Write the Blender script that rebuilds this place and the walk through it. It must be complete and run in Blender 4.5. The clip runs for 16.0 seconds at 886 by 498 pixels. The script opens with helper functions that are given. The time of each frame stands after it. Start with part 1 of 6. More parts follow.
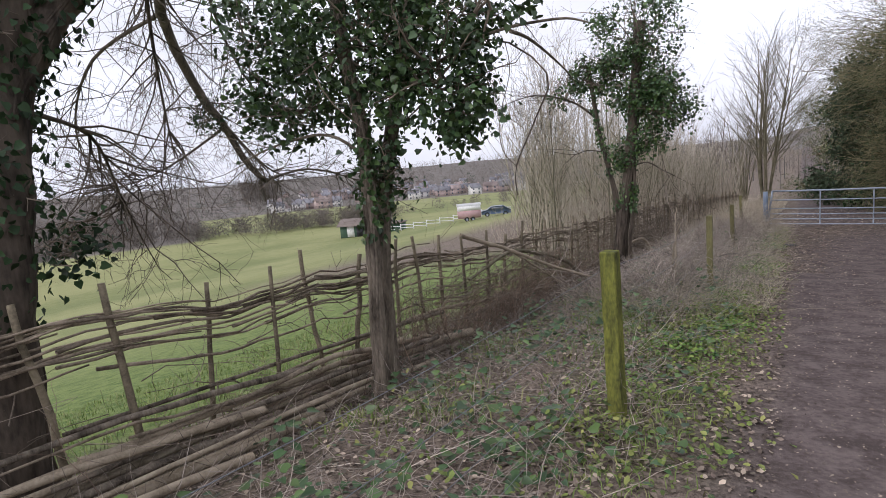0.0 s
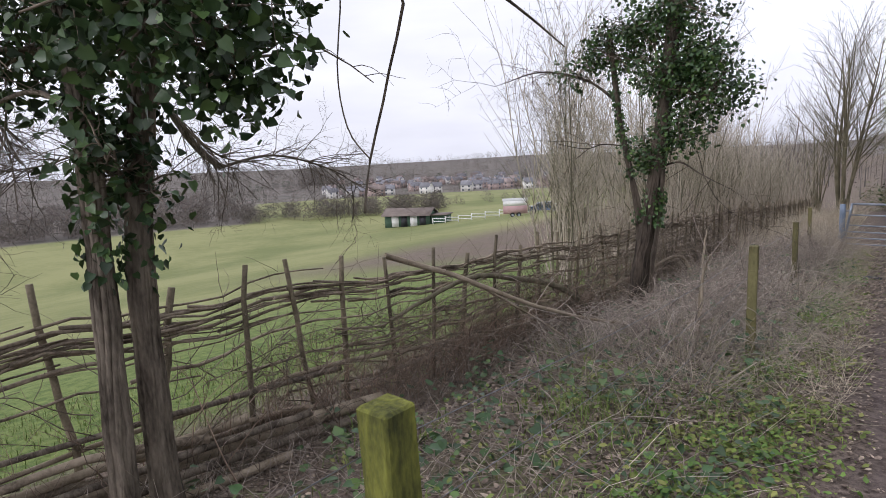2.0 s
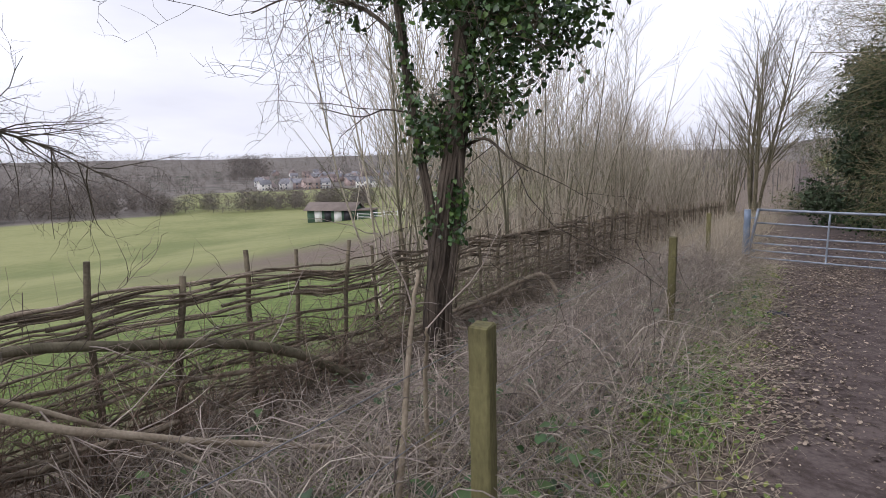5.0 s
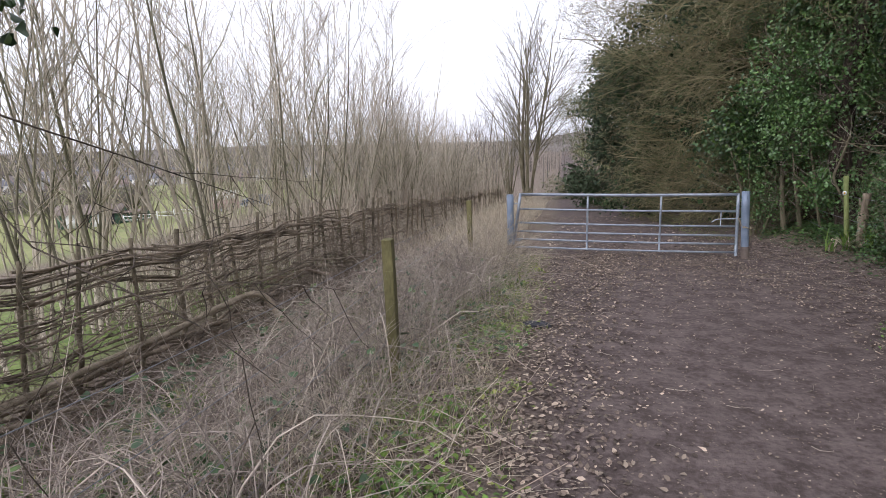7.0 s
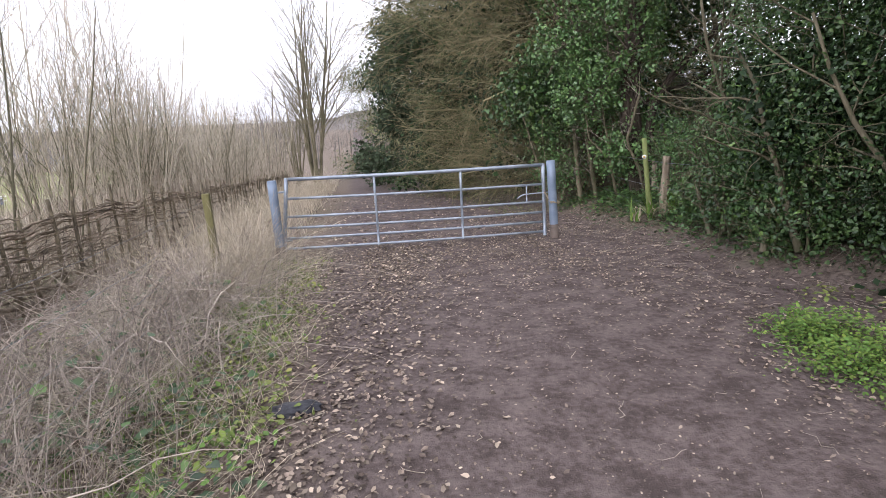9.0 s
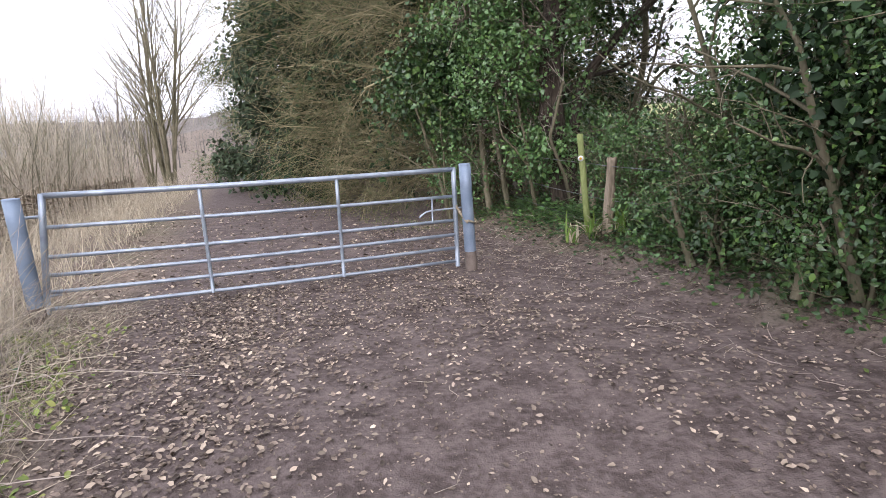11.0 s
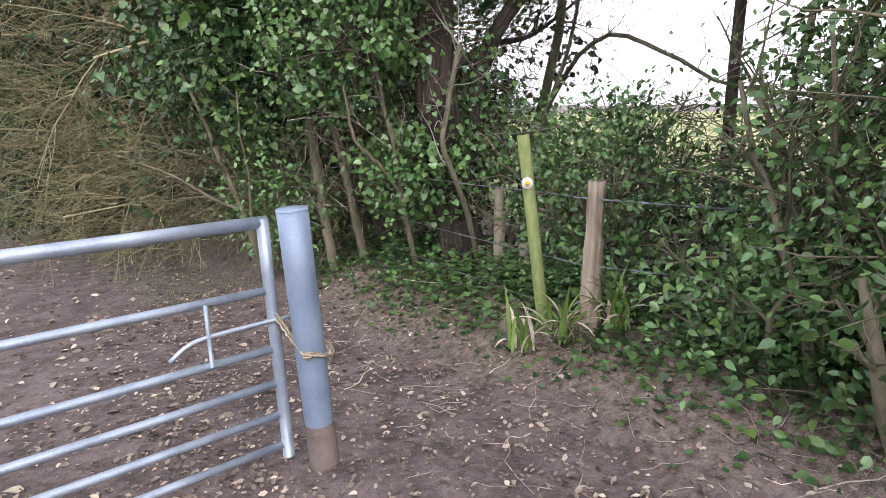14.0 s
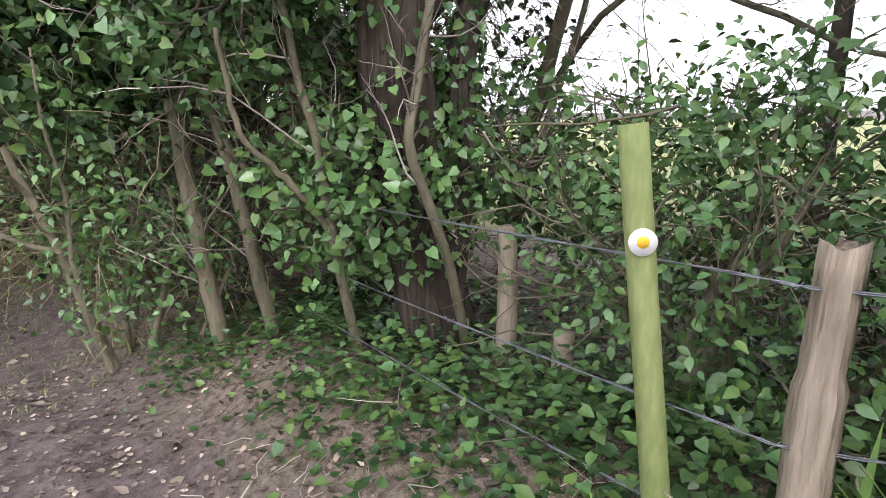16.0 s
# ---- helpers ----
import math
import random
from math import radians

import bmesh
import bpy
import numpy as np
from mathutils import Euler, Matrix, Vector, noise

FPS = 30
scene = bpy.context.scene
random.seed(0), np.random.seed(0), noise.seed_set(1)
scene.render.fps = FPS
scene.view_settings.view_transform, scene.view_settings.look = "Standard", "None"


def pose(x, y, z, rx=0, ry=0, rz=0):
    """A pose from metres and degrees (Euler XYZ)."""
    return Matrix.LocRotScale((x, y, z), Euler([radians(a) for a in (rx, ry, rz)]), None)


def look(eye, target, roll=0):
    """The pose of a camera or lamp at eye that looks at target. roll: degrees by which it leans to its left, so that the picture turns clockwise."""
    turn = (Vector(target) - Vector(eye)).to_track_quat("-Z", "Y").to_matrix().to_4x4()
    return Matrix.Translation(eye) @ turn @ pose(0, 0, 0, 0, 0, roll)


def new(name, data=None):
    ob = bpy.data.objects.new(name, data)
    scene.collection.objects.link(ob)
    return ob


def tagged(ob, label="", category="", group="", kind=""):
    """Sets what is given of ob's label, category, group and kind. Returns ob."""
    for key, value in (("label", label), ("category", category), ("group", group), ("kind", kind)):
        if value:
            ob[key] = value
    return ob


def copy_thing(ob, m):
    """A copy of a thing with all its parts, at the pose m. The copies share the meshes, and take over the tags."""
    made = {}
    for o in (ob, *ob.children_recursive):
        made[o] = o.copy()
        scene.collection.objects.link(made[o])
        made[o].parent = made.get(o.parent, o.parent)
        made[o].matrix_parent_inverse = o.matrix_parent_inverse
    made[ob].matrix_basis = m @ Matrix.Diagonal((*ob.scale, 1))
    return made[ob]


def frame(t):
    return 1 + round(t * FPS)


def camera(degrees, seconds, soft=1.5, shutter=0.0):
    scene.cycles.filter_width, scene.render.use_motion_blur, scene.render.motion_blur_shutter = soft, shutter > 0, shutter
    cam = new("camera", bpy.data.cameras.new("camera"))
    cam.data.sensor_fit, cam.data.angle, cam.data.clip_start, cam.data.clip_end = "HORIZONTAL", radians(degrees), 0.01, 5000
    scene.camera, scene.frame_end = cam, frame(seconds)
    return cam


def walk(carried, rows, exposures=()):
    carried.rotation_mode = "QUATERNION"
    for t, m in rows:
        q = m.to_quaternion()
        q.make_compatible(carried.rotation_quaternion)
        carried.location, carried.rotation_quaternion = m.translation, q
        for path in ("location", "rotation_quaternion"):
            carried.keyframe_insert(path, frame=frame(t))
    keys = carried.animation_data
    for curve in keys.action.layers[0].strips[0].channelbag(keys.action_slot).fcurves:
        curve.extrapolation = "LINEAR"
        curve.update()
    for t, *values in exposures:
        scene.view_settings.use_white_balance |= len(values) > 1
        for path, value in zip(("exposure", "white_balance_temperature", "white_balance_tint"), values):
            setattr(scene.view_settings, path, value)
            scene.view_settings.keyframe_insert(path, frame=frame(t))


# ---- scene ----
cam = camera(77.0, 16.0, soft=0.85)
PATH = [
    (0, (0.612, -1.989, 2.423), (-0.471, -0.334, 2.126), -5.1),
    (0.5, (0.524, -1.339, 2.39), (-0.628, 0.267, 2.085), -5.0),
    (1, (0.454, -0.705, 2.377), (-0.741, 0.869, 2.07), -3.9),
    (1.5, (0.429, -0.086, 2.375), (-0.794, 1.464, 2.061), -3.7),
    (2, (0.455, 0.524, 2.336), (-0.777, 2.068, 2.023), -3.0),
    (2.5, (0.426, 1.152, 2.268), (-0.811, 2.69, 1.944), -2.7),
    (3, (0.478, 1.785, 2.218), (-0.764, 3.318, 1.889), -3.0),
    (3.2, (0.533, 2.017, 2.228), (-0.705, 3.553, 1.9), -2.9),
    (5.3, (0.45, 4.69, 1.991), (-0.546, 6.39, 1.651), -1.5),
    (5.5, (0.487, 4.939, 1.962), (-0.465, 6.664, 1.619), -1.7),
    (6, (0.526, 5.545, 1.893), (-0.27, 7.346, 1.541), -1.1),
    (6.5, (0.551, 6.121, 1.839), (-0.038, 7.998, 1.48), -1.2),
    (7, (0.595, 6.732, 1.788), (0.181, 8.652, 1.41), -1.6),
    (7.5, (0.611, 7.29, 1.747), (0.37, 9.236, 1.354), -2.0),
    (8, (0.678, 7.874, 1.693), (0.673, 9.829, 1.271), -2.2),
    (8.5, (0.717, 8.432, 1.644), (0.87, 10.374, 1.19), -2.5),
    (9, (0.824, 8.954, 1.607), (1.103, 10.876, 1.13), -3.0),
    (9.5, (0.947, 9.496, 1.58), (1.29, 11.406, 1.096), -2.7),
    (10, (1.077, 10.05, 1.544), (1.493, 11.946, 1.062), -2.4),
    (10.2, (1.141, 10.274, 1.503), (1.614, 12.156, 1.018), -2.4),
    (12.3, (1.596, 12.837, 1.325), (2.567, 14.521, 0.855), -1.1),
    (12.5, (1.704, 13.034, 1.294), (2.719, 14.692, 0.824), -1.1),
    (13, (1.994, 13.494, 1.279), (3.092, 15.094, 0.794), -1.0),
    (13.5, (2.265, 13.973, 1.251), (3.435, 15.523, 0.775), -1.3),
    (14, (2.59, 14.377, 1.214), (3.813, 15.888, 0.745), -1.0),
    (14.5, (2.912, 14.79, 1.147), (4.176, 16.269, 0.682), -0.7),
    (15, (3.236, 15.173, 1.122), (4.563, 16.594, 0.651), 0.0),
    (15.5, (3.549, 15.534, 1.08), (4.914, 16.932, 0.649), 0.7),
    (16, (3.697, 15.941, 1.109), (5.096, 17.296, 0.653), 0.0),
]
walk(cam, [(t, look(eye, target, roll)) for t, eye, target, roll in PATH],
     [(0.0, 0.0, 6350, 18), (3.0, -0.06, 6350, 18), (5.5, 0.02, 6350, 18), (7.0, 0.36, 6350, 18), (8.0, 0.66, 6350, 18), (10.0, 0.95, 6350, 18), (12.5, 1.22, 6350, 18), (14.5, 1.36, 6350, 18), (16.0, 1.44, 6350, 18)])

# ---- world: an overcast winter afternoon ----
world = bpy.data.worlds.new("overcast_sky")
scene.world = world
world.use_nodes = True
wn = world.node_tree
wn.nodes.clear()
sky = wn.nodes.new("ShaderNodeTexSky")
sky.sky_type, sky.sun_disc = "NISHITA", False
sky.sun_elevation, sky.sun_rotation = radians(38), radians(200)
sky.air_density, sky.dust_density = 1.0, 4.0
veil = wn.nodes.new("ShaderNodeHueSaturation")
veil.inputs["Saturation"].default_value = 0.16
coords = wn.nodes.new("ShaderNodeTexCoord")
stretch = wn.nodes.new("ShaderNodeMapping")
stretch.inputs["Scale"].default_value = (1.0, 1.0, 4.0)
cloud = wn.nodes.new("ShaderNodeTexNoise")
cloud.inputs["Scale"].default_value, cloud.inputs["Detail"].default_value = 2.2, 6.0
cloud_ramp = wn.nodes.new("ShaderNodeMapRange")
cloud_ramp.inputs["From Min"].default_value, cloud_ramp.inputs["From Max"].default_value = 0.3, 0.7
cloud_ramp.inputs["To Min"].default_value, cloud_ramp.inputs["To Max"].default_value = 0.86, 1.12
sheet = wn.nodes.new("ShaderNodeMix")
sheet.data_type, sheet.blend_type = "RGBA", "MIX"
sheet.inputs["Factor"].default_value = 0.72
sheet.inputs["B"].default_value = (7.8, 8.2, 8.9, 1)
clouded = wn.nodes.new("ShaderNodeVectorMath")
clouded.operation = "SCALE"
wback = wn.nodes.new("ShaderNodeBackground")
wback.inputs["Strength"].default_value = 0.15
wout = wn.nodes.new("ShaderNodeOutputWorld")
wn.links.new(sky.outputs["Color"], veil.inputs["Color"])
wn.links.new(veil.outputs["Color"], sheet.inputs["A"])
wn.links.new(coords.outputs["Generated"], stretch.inputs["Vector"])
wn.links.new(stretch.outputs["Vector"], cloud.inputs["Vector"])
wn.links.new(cloud.outputs["Fac"], cloud_ramp.inputs["Value"])
wn.links.new(sheet.outputs["Result"], clouded.inputs[0])
wn.links.new(cloud_ramp.outputs["Result"], clouded.inputs["Scale"])
wn.links.new(clouded.outputs["Vector"], wback.inputs["Color"])
wn.links.new(wback.outputs["Background"], wout.inputs["Surface"])

sun_data = bpy.data.lights.new("sun", "SUN")
sun_data.energy, sun_data.angle, sun_data.color = 0.6, radians(25), (1.0, 0.98, 0.96)
sun = new("sun", sun_data)
sun.matrix_world = look((0, 0, 0), (math.sin(radians(20)) * math.cos(radians(38)), math.cos(radians(20)) * math.cos(radians(38)), -math.sin(radians(38))))


# ---- materials ----
def surface(name, dark, light, scale=6.0, rough=0.85, bump=0.3, grain=90.0, vary=0.0, stretch_z=1.0, metal=0.0, third=None, spec=0.3, island=True):
    """Two colours mixed by broad and fine noise, with relief; vary: how far single pieces differ in brightness."""
    m = bpy.data.materials.new(name)
    m.use_nodes = True
    nt = m.node_tree
    bsdf = nt.nodes["Principled BSDF"]
    bsdf.inputs["Roughness"].default_value = rough
    bsdf.inputs["Metallic"].default_value = metal
    bsdf.inputs["Specular IOR Level"].default_value = spec
    geo = nt.nodes.new("ShaderNodeNewGeometry")
    mapping = nt.nodes.new("ShaderNodeMapping")
    mapping.inputs["Scale"].default_value = (1, 1, stretch_z)
    nt.links.new(geo.outputs["Position"], mapping.inputs["Vector"])
    broad = nt.nodes.new("ShaderNodeTexNoise")
    broad.inputs["Scale"].default_value, broad.inputs["Detail"].default_value = scale, 5.0
    fine = nt.nodes.new("ShaderNodeTexNoise")
    fine.inputs["Scale"].default_value, fine.inputs["Detail"].default_value = grain, 3.0
    for tex in (broad, fine):
        nt.links.new(mapping.outputs["Vector"], tex.inputs["Vector"])
    add = nt.nodes.new("ShaderNodeMath")
    add.operation = "MULTIPLY_ADD"
    add.inputs[1].default_value = 0.45
    nt.links.new(fine.outputs["Fac"], add.inputs[0])
    nt.links.new(broad.outputs["Fac"], add.inputs[2])
    ramp = nt.nodes.new("ShaderNodeMapRange")
    ramp.inputs["From Min"].default_value, ramp.inputs["From Max"].default_value = 0.52, 0.92
    nt.links.new(add.outputs[0], ramp.inputs["Value"])
    mix = nt.nodes.new("ShaderNodeMix")
    mix.data_type = "RGBA"
    mix.inputs["A"].default_value, mix.inputs["B"].default_value = (*dark, 1), (*light, 1)
    nt.links.new(ramp.outputs["Result"], mix.inputs["Factor"])
    colour = mix.outputs["Result"]
    if vary:
        if island:
            pick = geo.outputs["Random Per Island"]
        else:
            info = nt.nodes.new("ShaderNodeObjectInfo")
            pick = info.outputs["Random"]
        if third:
            tint = nt.nodes.new("ShaderNodeMix")
            tint.data_type = "RGBA"
            tint.inputs["B"].default_value = (*third, 1)
            gate_val = nt.nodes.new("ShaderNodeMapRange")
            gate_val.inputs["From Min"].default_value, gate_val.inputs["From Max"].default_value = 0.55, 1.0
            nt.links.new(pick, gate_val.inputs["Value"])
            nt.links.new(gate_val.outputs["Result"], tint.inputs["Factor"])
            nt.links.new(colour, tint.inputs["A"])
            colour = tint.outputs["Result"]
        shift = nt.nodes.new("ShaderNodeMath")
        shift.operation = "MULTIPLY_ADD"
        shift.inputs[1].default_value, shift.inputs[2].default_value = 37.17, 0.0
        nt.links.new(pick, shift.inputs[0])
        fract = nt.nodes.new("ShaderNodeMath")
        fract.operation = "FRACT"
        nt.links.new(shift.outputs[0], fract.inputs[0])
        level = nt.nodes.new("ShaderNodeMapRange")
        level.inputs["To Min"].default_value, level.inputs["To Max"].default_value = 1 - vary, 1 + vary
        nt.links.new(fract.outputs[0], level.inputs["Value"])
        hsv = nt.nodes.new("ShaderNodeHueSaturation")
        nt.links.new(level.outputs["Result"], hsv.inputs["Value"])
        nt.links.new(colour, hsv.inputs["Color"])
        colour = hsv.outputs["Color"]
    nt.links.new(colour, bsdf.inputs["Base Color"])
    if bump:
        relief = nt.nodes.new("ShaderNodeBump")
        relief.inputs["Strength"].default_value, relief.inputs["Distance"].default_value = bump, 0.02
        nt.links.new(add.outputs[0], relief.inputs["Height"])
        nt.links.new(relief.outputs["Normal"], bsdf.inputs["Normal"])
    return m


BARK = surface("bark", (0.05, 0.04, 0.03), (0.27, 0.225, 0.175), 8, 0.9, 1.0, 60, stretch_z=0.3)
BARK_DARK = surface("dark_bark", (0.03, 0.024, 0.019), (0.135, 0.108, 0.083), 8, 0.9, 0.8, 40, stretch_z=0.3)
# dark bark taken lower still: the ivy's shade is put into the colour
BARK_IVY_SHADE = surface("ivy_shaded_bark", (0.022, 0.017, 0.013), (0.085, 0.066, 0.050), 8, 0.9, 1.0, 40, stretch_z=0.3)
BARK_GREEN = surface("algae_bark", (0.09, 0.085, 0.05), (0.22, 0.19, 0.13), 6, 0.9, 0.6, 50, stretch_z=0.3)
TWIG = surface("twig", (0.10, 0.08, 0.062), (0.28, 0.228, 0.178), 4, 0.9, 0.0, 40, vary=0.35)
COPPICE = surface("coppice_bark", (0.37, 0.325, 0.255), (0.54, 0.475, 0.385), 3, 0.85, 0.0, 30, vary=0.35, third=(0.17, 0.17, 0.09))
DRY = surface("dry_stem", (0.36, 0.31, 0.25), (0.56, 0.49, 0.40), 4, 0.9, 0.0, 40, vary=0.4, third=(0.27, 0.21, 0.165))
STRAW = surface("dry_grass", (0.42, 0.36, 0.265), (0.62, 0.545, 0.42), 4, 0.85, 0.0, 40, vary=0.35)
LAID = surface("laid_stem", (0.10, 0.078, 0.056), (0.38, 0.31, 0.23), 5, 0.85, 0.5, 50, vary=0.3, island=False)
STAKE = surface("hazel_stake", (0.09, 0.075, 0.05), (0.24, 0.20, 0.135), 7, 0.85, 0.5, 60, vary=0.2, island=False)
BRUSH = surface("olive_twig", (0.16, 0.145, 0.08), (0.34, 0.295, 0.175), 2, 0.9, 0.0, 30, vary=0.35)
BROWN_TWIG = surface("red_brown_twig", (0.15, 0.105, 0.078), (0.36, 0.265, 0.20), 4, 0.9, 0.0, 40, vary=0.35)
IVY = surface("ivy_leaf", (0.022, 0.055, 0.018), (0.055, 0.115, 0.034), 3, 0.38, 0.0, 60, vary=0.4, third=(0.10, 0.17, 0.04), spec=0.5)
IVY_MID = surface("tree_ivy_leaf", (0.018, 0.043, 0.016), (0.046, 0.092, 0.030), 3, 0.42, 0.0, 60, vary=0.4, third=(0.08, 0.14, 0.04), spec=0.45)
BRAMBLE = surface("bramble_cane", (0.21, 0.17, 0.148), (0.47, 0.40, 0.345), 4, 0.9, 0.0, 40, vary=0.45, third=(0.50, 0.44, 0.37))
# ivy leaf lowered so that shade among the foliage is in its colour
IVY_SHADED = surface("shade_darkened_ivy_leaf", (0.010, 0.025, 0.010), (0.028, 0.058, 0.022), 3, 0.6, 0.0, 60, vary=0.4, third=(0.035, 0.075, 0.025), spec=0.25)
LAUREL = surface("hedge_leaf", (0.055, 0.13, 0.042), (0.13, 0.235, 0.08), 3, 0.34, 0.0, 60, vary=0.4, third=(0.12, 0.20, 0.05), spec=0.5)
YEW = surface("olive_needle", (0.06, 0.085, 0.032), (0.15, 0.17, 0.07), 3, 0.7, 0.0, 60, vary=0.4, third=(0.17, 0.12, 0.065))
NETTLE = surface("fresh_leaf", (0.075, 0.155, 0.03), (0.155, 0.265, 0.06), 5, 0.6, 0.0, 60, vary=0.3, third=(0.22, 0.30, 0.06))
HERB = surface("verge_leaf", (0.085, 0.13, 0.03), (0.20, 0.25, 0.065), 5, 0.65, 0.0, 60, vary=0.35, third=(0.28, 0.28, 0.09))
LITTER = surface("fallen_leaf", (0.08, 0.058, 0.046), (0.25, 0.195, 0.155), 9, 0.75, 0.0, 60, vary=0.6, third=(0.44, 0.36, 0.275))
BLADE = surface("grass_blade", (0.10, 0.16, 0.035), (0.21, 0.28, 0.07), 3, 0.6, 0.0, 60, vary=0.3, third=(0.32, 0.30, 0.14))
STEEL = surface("galvanised_steel", (0.25, 0.29, 0.35), (0.40, 0.45, 0.51), 9, 0.5, 0.15, 140, metal=0.5, spec=0.5)
STEEL_POST = surface("galvanised_post", (0.17, 0.225, 0.305), (0.26, 0.32, 0.41), 7, 0.6, 0.15, 120, metal=0.25, spec=0.5)
RUST = surface("rusty_chain", (0.24, 0.19, 0.13), (0.50, 0.43, 0.32), 30, 0.6, 0.3, 160, metal=0.5)
WIRE = surface("fence_wire", (0.16, 0.165, 0.18), (0.30, 0.31, 0.33), 20, 0.5, 0.0, 100, metal=0.7)
MOSSY = surface("mossy_post", (0.055, 0.06, 0.02), (0.27, 0.28, 0.055), 9, 0.9, 0.9, 80, stretch_z=0.35)
MOSSY_DULL = surface("weathered_mossy_post", (0.10, 0.09, 0.045), (0.24, 0.22, 0.10), 6, 0.9, 0.6, 70, stretch_z=0.35)
OAK = surface("weathered_oak", (0.17, 0.13, 0.09), (0.45, 0.37, 0.28), 7, 0.85, 1.0, 60, stretch_z=0.15)
GREEN_POST = surface("algae_post", (0.15, 0.19, 0.06), (0.33, 0.37, 0.15), 5, 0.8, 0.3, 60, stretch_z=0.3)
PALE_LIMB = surface("cut_limb", (0.20, 0.16, 0.11), (0.42, 0.35, 0.26), 6, 0.8, 0.5, 60)
DARK_POST = surface("dark_post", (0.035, 0.022, 0.018), (0.08, 0.05, 0.04), 7, 0.8, 0.4, 60)
WHITE = surface("white_paint", (0.70, 0.70, 0.68), (0.82, 0.82, 0.80), 4, 0.5, 0.0)
YELLOW = surface("yellow_arrow", (0.75, 0.42, 0.02), (0.85, 0.52, 0.04), 9, 0.5, 0.0)
# black of the plastic scrap, also painted shade in the stable's open doors
PLASTIC_AND_DOOR_SHADE = surface("black_plastic_and_door_shade", (0.02, 0.02, 0.025), (0.05, 0.05, 0.06), 9, 0.4, 0.3)
FAR_TWIG = surface("far_wood", (0.095, 0.088, 0.082), (0.20, 0.178, 0.16), 0.05, 0.95, 0.0, 0.4, vary=0.2, third=(0.20, 0.16, 0.135))
FAR_GREEN = surface("far_evergreen", (0.03, 0.05, 0.03), (0.07, 0.095, 0.05), 0.1, 0.9, 0.0, 0.6, vary=0.3)
BRICK_FAR = surface("far_brick", (0.30, 0.235, 0.215), (0.43, 0.34, 0.31), 0.2, 0.9, 0.0, 2, vary=0.25, island=False)
RENDER_FAR = surface("far_render", (0.55, 0.53, 0.50), (0.75, 0.73, 0.70), 0.2, 0.9, 0.0, 2, vary=0.2, island=False)
ROOF_FAR = surface("far_tile", (0.20, 0.165, 0.155), (0.32, 0.26, 0.24), 0.3, 0.9, 0.0, 3, vary=0.3, island=False)
SLATE_FAR = surface("far_slate", (0.17, 0.17, 0.19), (0.29, 0.29, 0.31), 0.3, 0.8, 0.0, 3, vary=0.2, island=False)
GLASS_FAR = surface("far_glazing", (0.06, 0.07, 0.09), (0.16, 0.18, 0.21), 0.5, 0.2, 0.0, 3)
STABLE_GREEN = surface("green_boards", (0.045, 0.09, 0.06), (0.08, 0.14, 0.095), 0.6, 0.8, 0.2, 8)
STABLE_ROOF = surface("felt_roof", (0.16, 0.13, 0.115), (0.25, 0.21, 0.185), 0.6, 0.9, 0.0, 8)
CAR_PAINT = surface("blue_car_paint", (0.06, 0.09, 0.14), (0.10, 0.14, 0.20), 1, 0.3, 0.0, 8, metal=0.3)
TYRE = surface("tyre", (0.02, 0.02, 0.02), (0.04, 0.04, 0.04), 4, 0.9, 0.0)
PINKISH = surface("faded_red_panel", (0.42, 0.26, 0.26), (0.55, 0.38, 0.37), 1, 0.6, 0.0)


